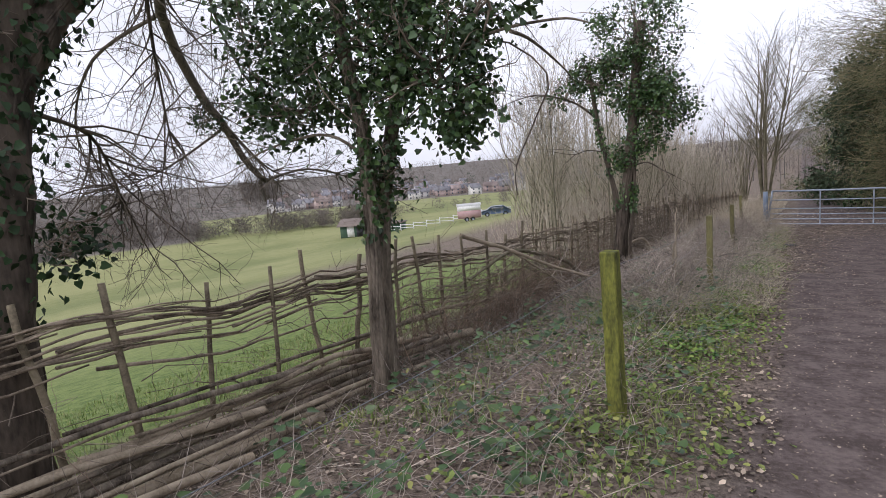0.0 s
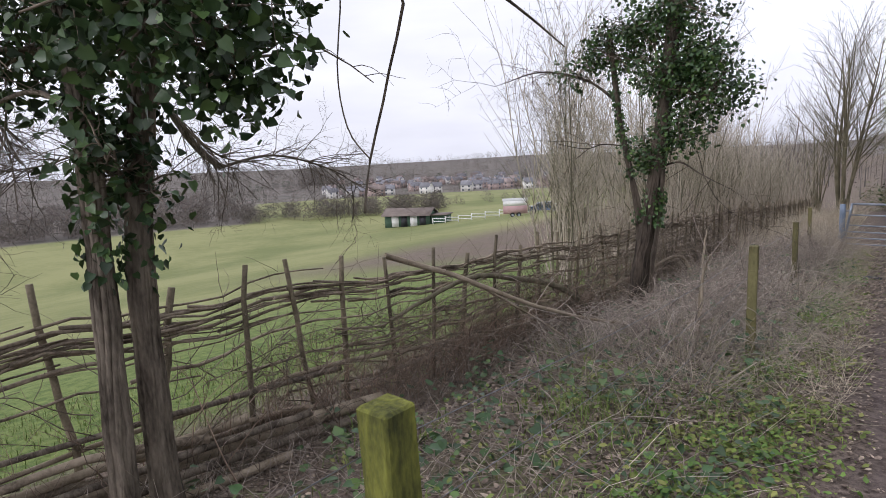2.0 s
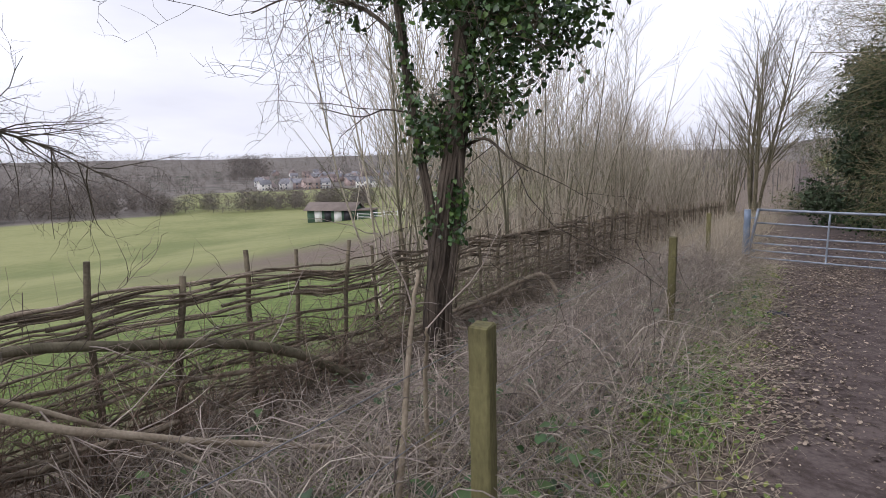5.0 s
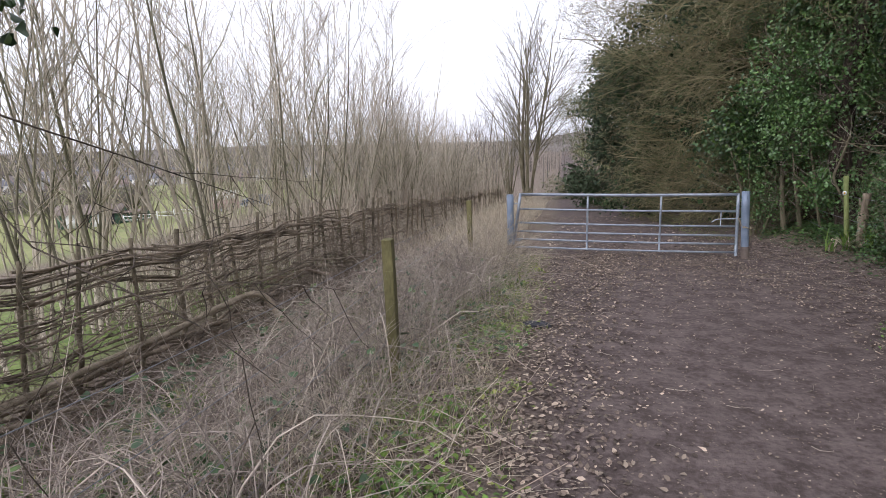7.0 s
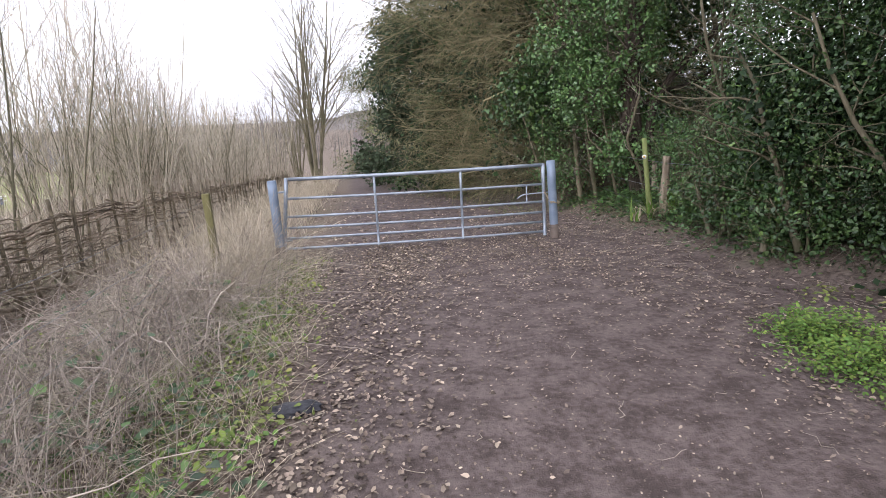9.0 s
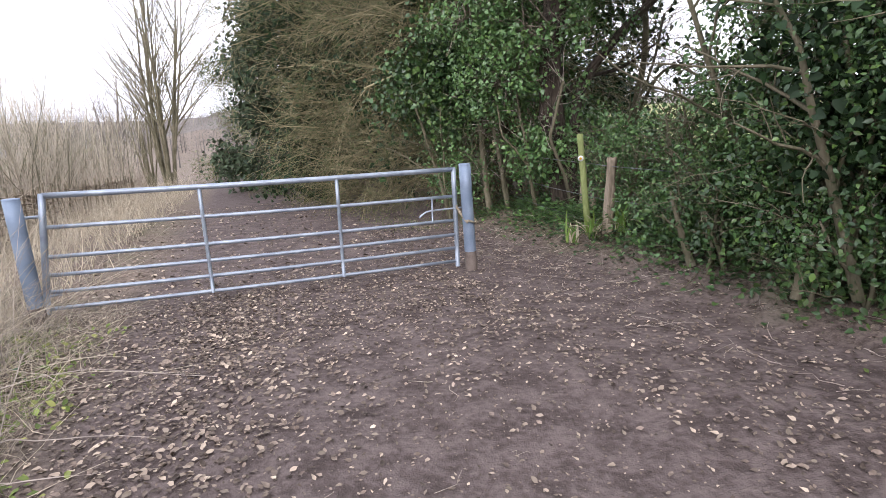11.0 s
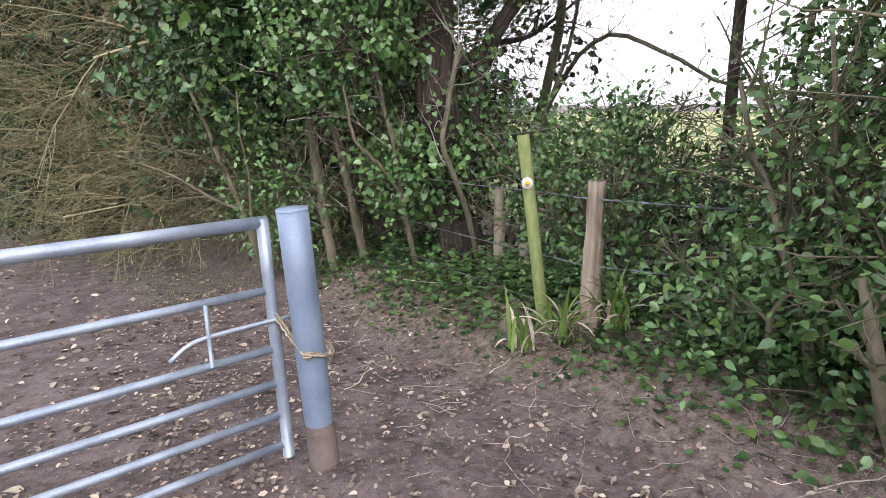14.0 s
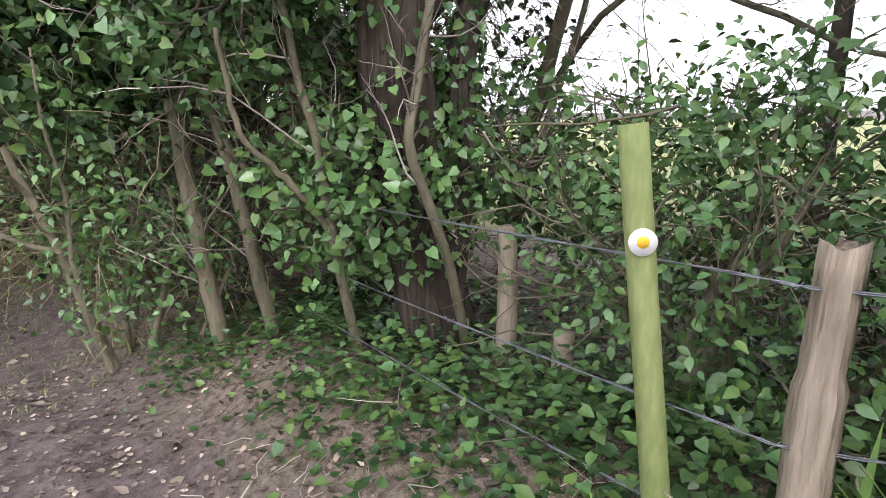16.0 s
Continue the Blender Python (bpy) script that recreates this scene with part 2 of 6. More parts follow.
def ground_material():
    """Mud track, leaf mould on the verge, mown grass of the meadows, all by place and noise."""
    m = bpy.data.materials.new("earth_and_grass")
    m.use_nodes = True
    nt = m.node_tree
    bsdf = nt.nodes["Principled BSDF"]
    geo = nt.nodes.new("ShaderNodeNewGeometry")
    split = nt.nodes.new("ShaderNodeSeparateXYZ")
    nt.links.new(geo.outputs["Position"], split.inputs[0])

    def noise_tex(scale, detail=5.0):
        n = nt.nodes.new("ShaderNodeTexNoise")
        n.inputs["Scale"].default_value, n.inputs["Detail"].default_value = scale, detail
        nt.links.new(geo.outputs["Position"], n.inputs["Vector"])
        return n.outputs["Fac"]

    def ramp(value, a, b, lo=0.0, hi=1.0):
        n = nt.nodes.new("ShaderNodeMapRange")
        n.interpolation_type = "SMOOTHSTEP"
        for key, v in (("From Min", a), ("From Max", b), ("To Min", lo), ("To Max", hi)):
            n.inputs[key].default_value = v
        nt.links.new(value, n.inputs["Value"])
        return n.outputs["Result"]

    def sums(a, b, k):
        n = nt.nodes.new("ShaderNodeMath")
        n.operation = "MULTIPLY_ADD"
        n.inputs[1].default_value = k
        nt.links.new(b, n.inputs[0])
        nt.links.new(a, n.inputs[2])
        return n.outputs[0]

    def blend(f, a, b):
        n = nt.nodes.new("ShaderNodeMix")
        n.data_type = "RGBA"
        for key, v in (("A", a), ("B", b)):
            if isinstance(v, tuple):
                n.inputs[key].default_value = (*v, 1)
            else:
                nt.links.new(v, n.inputs[key])
        nt.links.new(f, n.inputs["Factor"])
        return n.outputs["Result"]

    broad, mid, fine, speck = noise_tex(0.9), noise_tex(5.0), noise_tex(26.0), noise_tex(120.0, 2.0)
    field_n = noise_tex(0.06, 6.0)
    mud = blend(ramp(sums(mid, fine, 0.8), 0.65, 1.15), (0.075, 0.056, 0.051), (0.168, 0.132, 0.122))
    mud = blend(ramp(speck, 0.62, 0.72, 0, 0.5), mud, (0.23, 0.19, 0.165))
    mould = blend(ramp(sums(fine, speck, 0.7), 0.6, 1.05), (0.07, 0.052, 0.04), (0.26, 0.205, 0.16))
    mould = blend(ramp(sums(broad, mid, 0.5), 0.74, 0.98, 0, 0.4), mould, (0.10, 0.115, 0.04))
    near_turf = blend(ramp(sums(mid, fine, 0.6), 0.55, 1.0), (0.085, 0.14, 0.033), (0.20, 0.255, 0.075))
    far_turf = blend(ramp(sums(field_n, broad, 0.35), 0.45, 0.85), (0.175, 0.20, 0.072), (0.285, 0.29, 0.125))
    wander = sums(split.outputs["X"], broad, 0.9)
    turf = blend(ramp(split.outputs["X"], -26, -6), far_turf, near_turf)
    scrub = blend(ramp(sums(field_n, broad, 0.4), 0.4, 0.9), (0.085, 0.08, 0.07), (0.20, 0.175, 0.15))
    reach = nt.nodes.new("ShaderNodeVectorMath")
    reach.operation = "LENGTH"
    nt.links.new(geo.outputs["Position"], reach.inputs[0])
    beyond = ramp(reach.outputs["Value"], 395, 430)
    west = sums(split.outputs["X"], split.outputs["Y"], 1.5)
    thick = nt.nodes.new("ShaderNodeMath")
    thick.operation = "MULTIPLY"
    nt.links.new(ramp(west, 2, -8), thick.inputs[0])
    nt.links.new(ramp(reach.outputs["Value"], 131, 137), thick.inputs[1])
    either = nt.nodes.new("ShaderNodeMath")
    either.operation = "MAXIMUM"
    nt.links.new(thick.outputs[0], either.inputs[0])
    nt.links.new(beyond, either.inputs[1])
    # left to right: meadow, hedge foot, verge, mud, hedge foot, meadow
    rough_land = nt.nodes.new("ShaderNodeMath")
    rough_land.operation = "MULTIPLY"
    nt.links.new(ramp(split.outputs["Y"], 15, 24), rough_land.inputs[0])
    nt.links.new(ramp(split.outputs["X"], -34, -22), rough_land.inputs[1])
    turf = blend(rough_land.outputs[0], turf, mould)
    colour = blend(ramp(wander, -4.3, -3.1), turf, mould)
    colour = blend(ramp(wander, 0.45, 1.15), colour, mud)
    colour = blend(ramp(wander, 4.7, 5.5), colour, mould)
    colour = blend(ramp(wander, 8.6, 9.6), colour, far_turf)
    colour = blend(either.outputs[0], colour, scrub)
    nt.links.new(colour, bsdf.inputs["Base Color"])
    bsdf.inputs["Roughness"].default_value = 0.9
    bsdf.inputs["Specular IOR Level"].default_value = 0.25
    relief = nt.nodes.new("ShaderNodeBump")
    relief.inputs["Strength"].default_value, relief.inputs["Distance"].default_value = 0.7, 0.03
    nt.links.new(sums(sums(mid, fine, 0.6), speck, 0.3), relief.inputs["Height"])
    nt.links.new(relief.outputs["Normal"], bsdf.inputs["Normal"])
    return m


GROUND = ground_material()


# ---- builders ----
class Buf:
    """Collects triangles and quads of one mesh."""
    def __init__(self):
        self.v, self.t, self.q, self.n = [], [], [], 0

    def add(self, v, f):
        v = np.asarray(v, np.float32).reshape(-1, 3)
        f = np.asarray(f, np.int64)
        if len(f):
            (self.t if f.shape[1] == 3 else self.q).append(f + self.n)
        self.v.append(v)
        self.n += len(v)

    def mesh(self, name, smooth=False):
        me = bpy.data.meshes.new(name)
        v = np.concatenate(self.v)
        t = np.concatenate(self.t) if self.t else np.zeros((0, 3), np.int64)
        q = np.concatenate(self.q) if self.q else np.zeros((0, 4), np.int64)
        loops = np.concatenate((t.ravel(), q.ravel())).astype(np.int32)
        starts = np.concatenate((np.arange(len(t)) * 3, len(t) * 3 + np.arange(len(q)) * 4)).astype(np.int32)
        me.vertices.add(len(v))
        me.vertices.foreach_set("co", v.ravel())
        me.loops.add(len(loops))
        me.loops.foreach_set("vertex_index", loops)
        me.polygons.add(len(starts))
        me.polygons.foreach_set("loop_start", starts)
        me.update(calc_edges=True)
        if smooth:
            me.polygons.foreach_set("use_smooth", np.ones(len(starts), bool))
        return me


def put(name, buf, material, parent=None, label="", smooth=False):
    """Links a buffer (or a mesh) as one mesh object, under a parent where there is one."""
    me = buf.mesh(name, smooth) if isinstance(buf, Buf) else buf
    if not me.materials:
        me.materials.append(material)
    ob = new(name, me)
    if parent:
        ob.parent = parent
    if label:
        ob["label"] = label
    return ob


def thing(name, label, category, group="", kind="", at=(0, 0, 0)):
    ob = tagged(new(name), label, category, group, kind)
    ob.location = at
    return ob


def tubes(buf, P, R, k=5, cap=True):
    """Many round stems at once: P is stems x points x 3, R stems x points."""
    P, R = np.asarray(P, float), np.asarray(R, float)
    if P.ndim == 2:
        P, R = P[None], R[None]
    m, n = R.shape
    T = np.gradient(P, axis=1)
    T /= np.linalg.norm(T, axis=2, keepdims=True) + 1e-9
    ref = np.where(np.abs(T[:, :1, 2:3]) > 0.8, np.array([1.0, 0.13, 0.0]), np.array([0.11, 0.0, 1.0]))
    A = np.cross(T, np.broadcast_to(ref, T.shape))
    A /= np.linalg.norm(A, axis=2, keepdims=True) + 1e-9
    B = np.cross(T, A)
    ang = np.arange(k) * 2 * np.pi / k
    V = P[:, :, None] + R[:, :, None, None] * (np.cos(ang)[:, None] * A[:, :, None] + np.sin(ang)[:, None] * B[:, :, None])
    i, j, s = np.meshgrid(np.arange(m), np.arange(n - 1), np.arange(k), indexing="ij")
    a = (i * n + j) * k
    s2 = (s + 1) % k
    buf.add(V, np.stack((a + s, a + s2, a + k + s2, a + k + s), -1).reshape(-1, 4))
    if cap:
        for j in (0, n - 1):
            base = buf.n - m * n * k
            ring = (np.arange(m)[:, None] * n + j) * k + np.arange(k)
            if k == 4:
                buf.q.append(ring + base)
            else:
                tri = np.stack([np.stack((ring[:, 0], ring[:, u], ring[:, u + 1]), 1) for u in range(1, k - 1)], 1)
                buf.t.append(tri.reshape(-1, 3) + base)


def unit(v):
    return v / (np.linalg.norm(v, axis=-1, keepdims=True) + 1e-9)


KITE = (np.array([(0, 0, 0), (0.38, 0.42, 0.10), (0, 1, -0.05), (-0.38, 0.42, 0.10)]), np.array([(0, 1, 2), (0, 2, 3)]))
LOBED = (np.array([(0, 0.32, -0.05), (0, 0, 0), (0.34, -0.06, 0.06), (0.45, 0.30, 0.10), (0.30, 0.58, 0.03), (0, 1, -0.08),
                   (-0.30, 0.58, 0.03), (-0.45, 0.30, 0.10), (-0.34, -0.06, 0.06)]),
         np.array([(0, 1, 2), (0, 2, 3), (0, 3, 4), (0, 4, 5), (0, 5, 6), (0, 6, 7), (0, 7, 8), (0, 8, 1)]))
NEEDLE = (np.array([(-0.05, 0, 0), (0.05, 0, 0), (0, 1, 0)]), np.array([(0, 1, 2)]))
OVATE = (np.array([(0, 0, 0), (0.24, 0.22, 0.07), (0.27, 0.52, 0.05), (0, 1, -0.16), (-0.27, 0.52, 0.05), (-0.24, 0.22, 0.07), (0, 0.5, -0.02)]),
         np.array([(6, 0, 1), (6, 1, 2), (6, 2, 3), (6, 3, 4), (6, 4, 5), (6, 5, 0)]))
CURLED = (np.array([(0, 0, 0), (0.22, 0.22, 0.16), (0.28, 0.58, 0.08), (0, 1, 0.14), (-0.22, 0.66, 0.22), (-0.26, 0.25, 0.05)]),
          np.array([(0, 1, 2), (0, 2, 3), (0, 3, 4), (0, 4, 5)]))


def leaves(buf, C, D, N, S, shape=KITE):
    """Leaves at C that point along D, face N, of length S."""
    C, D, N, S = np.asarray(C, float), unit(np.asarray(D, float)), np.asarray(N, float), np.asarray(S, float)
    X = unit(np.cross(D, N))
    Z = np.cross(X, D)
    tv, tf = shape
    V = C[:, None] + S[:, None, None] * (tv[None, :, 0:1] * X[:, None] + tv[None, :, 1:2] * D[:, None] + tv[None, :, 2:3] * Z[:, None])
    F = tf[None] + (np.arange(len(C)) * len(tv))[:, None, None]
    buf.add(V, F.reshape(-1, 3))


def grow(rng, p, d, length, r, depth, out, wob=0.14, droop=0.0, spread=0.7, kids=5, shrink=0.55, tip=0.35, first=0.3):
    """A branch and its side branches, each a line of six points; appended to out as (points, radii, depth)."""
    n = 6
    p, d = np.array(p, float), unit(np.array(d, float))
    pts, step = [p], length / (n - 1)
    for i in range(n - 1):
        d = unit(d + rng.normal(0, wob, 3) + np.array([0, 0, droop]))
        p = p + d * step
        pts.append(p)
    pts = np.array(pts)
    rad = r * np.linspace(1, tip, n)
    out.append((pts, rad, depth))
    if depth <= 0:
        return
    for i in range(kids):
        u = first + (1 - first) * (i + rng.uniform(0, 1)) / kids
        j = min(int(u * (n - 1)), n - 2)
        f = u * (n - 1) - j
        q = pts[j] * (1 - f) + pts[j + 1] * f
        along = unit(pts[j + 1] - pts[j])
        side = unit(np.cross(along, rng.normal(0, 1, 3)))
        grow(rng, q, along * (1 - spread * 0.6) + side * spread, length * shrink * rng.uniform(0.7, 1.2) * (1.15 - 0.45 * u),
             max(rad[j] * 0.55, 0.0025), depth - 1, out, wob * 1.1, droop, spread, kids, shrink, tip, 0.2)


def limbs(buf, out, thin=0.0):
    """Draws grown branches, with fewer sides for thinner ones."""
    for lo, hi, k in ((0.035, 9, 8), (0.012, 0.035, 5), (0.0, 0.012, 3)):
        sel = [(a, b) for a, b, _ in out if lo <= b[0] < hi]
        if sel:
            tubes(buf, np.array([s[0] for s in sel]), np.maximum(np.array([s[1] for s in sel]), thin), k, cap=k > 3)


def bent(points, n=14):
    """A smooth line through a few points."""
    P = np.array(points, float)
    s = np.linspace(0, len(P) - 1, n)
    i = np.clip(s.astype(int), 0, len(P) - 2)
    f = (s - i)[:, None]
    p0, p1, p2, p3 = P[np.maximum(i - 1, 0)], P[i], P[i + 1], P[np.minimum(i + 2, len(P) - 1)]
    return 0.5 * ((2 * p1) + (p2 - p0) * f + (2 * p0 - 5 * p1 + 4 * p2 - p3) * f ** 2 + (3 * p1 - p0 - 3 * p2 + p3) * f ** 3)


def box(buf, x0, x1, y0, y1, z0, z1):
    v = [(x, y, z) for z in (z0, z1) for x, y in ((x0, y0), (x1, y0), (x1, y1), (x0, y1))]
    buf.add(v, [(0, 3, 2, 1), (4, 5, 6, 7), (0, 1, 5, 4), (1, 2, 6, 5), (2, 3, 7, 6), (3, 0, 4, 7)])


def boxed(*a):
    b = Buf()
    box(b, *a)
    return b


# ---- the lie of the land ----
def smooth(a, b, x):
    u = np.clip((x - a) / (b - a), 0, 1)
    return u * u * (3 - 2 * u)


ALONG = ([-300, -40, -12, -2, 5, 10.3, 13.7, 17, 25, 42, 60, 90, 200, 600], [3.5, 2.6, 1.6, 0.97, 0.50, 0.12, -0.02, -0.24, -0.85, -2.2, -3.2, -4.2, -6, -8])


def ripple(x, y):
    return (0.018 * np.sin(3.1 * x + 1.7 * y) + 0.014 * np.sin(-2.3 * x + 4.1 * y + 1) + 0.010 * np.sin(7.7 * x + 3.3 * y + 2)
            + 0.007 * np.sin(5.1 * x - 9.3 * y) + 0.005 * np.sin(13.0 * x + 11.0 * y))


def height(x, y):
    """Height of the ground: a track that falls away northwards, a hedge bank either side, meadows and far hills."""
    x, y = np.asarray(x, float), np.asarray(y, float)
    g = np.interp(y, *ALONG)
    near = g - 0.36 * (1 - smooth(-3.3, -0.6, x)) + 0.30 * smooth(4.3, 5.3, x)
    near = near + ripple(x, y) * (0.45 + 0.8 * (1 - smooth(-0.4, 0.8, x)) + 0.6 * smooth(4.2, 5.2, x)) * np.exp(-np.maximum(np.abs(x) - 8, 0) / 6)
    d = np.maximum(-x - 3.6, 0)
    w = np.exp(-d / 14)
    slope = (g - 0.36) * w + (1 - w) * -0.3 - 0.15 * d
    valley = -9.6 + np.logaddexp(0, slope + 9.6)
    e = np.maximum(x - 7, 0)
    w2 = np.exp(-e / 25)
    right = (g + 0.3) * w2 + (1 - w2) * 0.3
    z = np.where(x < -3.6, valley, np.where(x > 7, right, near))
    r = np.hypot(x, y)
    z = z - 14 * smooth(130, 520, r) * smooth(0, -60, x)
    return z + smooth(700, 2600, r) * (24 + 5 * np.sin(np.arctan2(x, y) * 9) + 3 * np.sin(np.arctan2(x, y) * 23 + 1))


def stand(x, y, dz=0.0):
    return (float(x), float(y), float(height(x, y)) + dz)


def ground():
    far = np.geomspace(0.16, 600, 42)
    xs = np.concatenate((-7 - np.cumsum(far)[::-1], np.arange(-7, 8.01, 0.12), 8 + np.cumsum(far)))
    ys = np.concatenate((-5 - np.cumsum(far)[::-1], np.arange(-5, 21.01, 0.13), 21 + np.cumsum(far)))
    X, Y = np.meshgrid(xs, ys, indexing="ij")
    b = Buf()
    i, j = np.meshgrid(np.arange(len(xs) - 1), np.arange(len(ys) - 1), indexing="ij")
    a = i * len(ys) + j
    b.add(np.stack((X, Y, height(X, Y)), -1), np.stack((a, a + len(ys), a + len(ys) + 1, a + 1), -1).reshape(-1, 4))
    tagged(put("ground", b, GROUND, smooth=True), "brown muddy track, leafy verge and green meadow falling to a valley", "ground", kind="structure")


ground()


# ---- the steel gate ----
def gate():
    g = thing("field_gate", "closed galvanised steel six-bar field gate chained to its post", "gate", at=stand(1.6, 16.42))
    inv = -np.array(g.location)
    x0, x1, y = -0.10, 3.375, 16.42
    lean = 0.022
    bars = ((0.86, 0.83), (0.61, 0.56), (0.37, 0.315), (0.22, 0.165), (0.08, 0.025), (-0.06, -0.115))
    for k, (zl, zr) in enumerate(bars):
        b = Buf()
        r = 0.024 if k == 0 else 0.0165
        xl = x0 - 0.12 * (0.86 - zl) / 0.92
        P = np.array([(xl + (x1 - xl) * u, y, zl + (zr - zl) * u - 0.012 * math.sin(math.pi * u)) for u in np.linspace(0, 1, 9)]) + inv
        tubes(b, P, np.full(9, r), 10)
        put("bar", b, STEEL, g, smooth=True)
    for x, r, lo in ((x0, 0.026, -0.10), (1.03, 0.017, -0.10), (2.20, 0.017, -0.12), (x1, 0.024, -0.17)):
        b = Buf()
        P = np.array([(x - lean * (z - 0.3) * (1 if x > 3 else 0) - (0.13 * (0.86 - z) if x < 0 else 0), y - 0.004, z) for z in np.linspace(lo, 0.875 if x < 0 else 0.845, 5)]) + inv
        tubes(b, P, np.full(5, r), 10)
        put("upright", b, STEEL, g, smooth=True)
    latch = Buf()
    P = bent([(2.98, y - 0.02, 0.38), (3.06, y - 0.02, 0.43), (3.2, y - 0.02, 0.44), (3.45, y - 0.03, 0.445)], 10) + inv
    tubes(latch, P, np.full(10, 0.009), 8)
    put("latch_bar", latch, STEEL, g, "bent steel latch bar", smooth=True)
    b = Buf()
    tubes(b, np.array([(3.12, y - 0.02, z) for z in (0.32, 0.44, 0.56)]) + inv, np.full(3, 0.009), 8)
    put("latch_guide", b, STEEL, g, smooth=True)
    for z in (0.05, 0.7):
        b = Buf()
        tubes(b, np.array([(-0.27, y - 0.02, z), (-0.18, y - 0.01, z), (-0.10, y, z)]) + inv, np.full(3, 0.012), 8)
        put("hinge", b, STEEL, g, smooth=True)


def gate_post(x, y, top, lean_x, label):
    base = float(height(x, y))
    post = thing("gate_post", label, "gate post", "gate posts", at=(x, y, base))
    b = Buf()
    zs = np.linspace(-0.25, top - base, 7)
    tubes(b, np.array([(-lean_x * z, 0, z) for z in zs]), np.full(7, 0.0585), 28)
    put("tube", b, STEEL_POST, post, smooth=True)
    c = Buf()
    h = top - base
    tubes(c, np.array([(-lean_x * z, 0, z) for z in (h, h + 0.006)]), np.array([0.060, 0.058]), 28)
    put("cap", c, STEEL_POST, post, smooth=False)
    foot = Buf()
    tubes(foot, np.array([(-lean_x * z, 0, z) for z in (-0.02, 0.1, 0.2)]), np.array([0.0605, 0.0597, 0.0588]), 28, cap=False)
    put("muddy_foot", foot, surface("mud_splash", (0.13, 0.10, 0.085), (0.22, 0.18, 0.155), 9, 0.8, 0.2), post, "mud-stained foot", smooth=True)


def chain():
    c = thing("chain", "weathered steel chain looped round the gate post", "chain", at=(3.475, 16.29, 0.42))
    line = []
    for u in np.linspace(0, 1, 10):
        line.append((-0.10 + 0.05 * u, 0.10 - 0.15 * u, 0.04 - 0.17 * u + 0.03 * u * u))
    for a in np.linspace(-2.4, 0.9, 13):
        line.append((0.066 * math.cos(a), 0.066 * math.sin(a), -0.10 + 0.012 * math.sin(a * 2)))
    P = bent(line, 34)
    for i in range(33):
        a, bb = P[i], P[i + 1]
        d = unit(bb - a)
        side = unit(np.cross(d, (0, 0, 1) if i % 2 else (1, 0.3, 0.2)))
        mid = (a + bb) / 2
        ring = np.array([mid + d * 0.018 * math.cos(t) + side * 0.011 * math.sin(t) for t in np.linspace(0, 2 * math.pi, 9)])
        b = Buf()
        tubes(b, ring, np.full(9, 0.0048), 5, cap=False)
        put("link", b, RUST, c, smooth=True)


gate()
gate_post(3.485, 16.29, 0.885, 0.05, "round blue-grey galvanised gate post with muddy foot and chain")
gate_post(-0.255, 16.30, 0.86, 0.012, "round galvanised hanging post standing in dry grass")
chain()


# ---- wire fence along the verge ----
FENCE = [(-0.30, -3.2), (-0.36, 1.33), (-0.40, 5.9), (-0.545, 10.29), (-0.79, 15.21)]


def wire_fence():
    f = thing("wire_fence", "low wire fence on mossy wooden posts along the verge", "fence", at=stand(-0.4, 5.9))
    inv = -np.array(f.location)
    tops = []
    rng = np.random.default_rng(5)
    for x, y in FENCE:
        z = float(height(x, y))
        bm = bmesh.new()
        bmesh.ops.create_cube(bm, size=1)
        side_w = 0.094 if y < 3 else 0.074
        bmesh.ops.scale(bm, vec=(side_w, side_w, 1.5), verts=bm.verts)
        bmesh.ops.subdivide_edges(bm, edges=[e for e in bm.edges if abs(e.verts[0].co.z - e.verts[1].co.z) > 1], cuts=6)
        bmesh.ops.bevel(bm, geom=[e for e in bm.edges], offset=0.006, segments=1, affect="EDGES")
        for v in bm.verts:
            v.co.x += rng.normal(0, 0.0012)
            v.co.y += rng.normal(0, 0.0012)
        me = bpy.data.meshes.new("post")
        bm.to_mesh(me)
        bm.free()
        me.materials.append(MOSSY if y < 3 else MOSSY_DULL)
        ob = put("post", me, MOSSY, f, "square post green with moss")
        ob.location = (x + inv[0], y + inv[1], z + (1.06 if y < 3 else 1.02) - 0.75 + inv[2])
        ob.rotation_euler = (rng.normal(0, 0.015), rng.normal(0, 0.015), rng.uniform(-0.15, 0.15))
        tops.append((x, y, z + 1.06))
    for k, drop in enumerate((0.12, 0.34, 0.56, 0.78)):
        for a, b2 in zip(tops, tops[1:]):
            a, b2 = np.array(a), np.array(b2)
            us = np.linspace(0, 1, 12)
            P = np.array([a + (b2 - a) * u - np.array([0.052, 0, drop + 0.05 * math.sin(math.pi * u)]) for u in us]) + inv
            b = Buf()
            tubes(b, P, np.full(12, 0.0015), 5)
            put("wire", b, WIRE, f, smooth=True)


wire_fence()


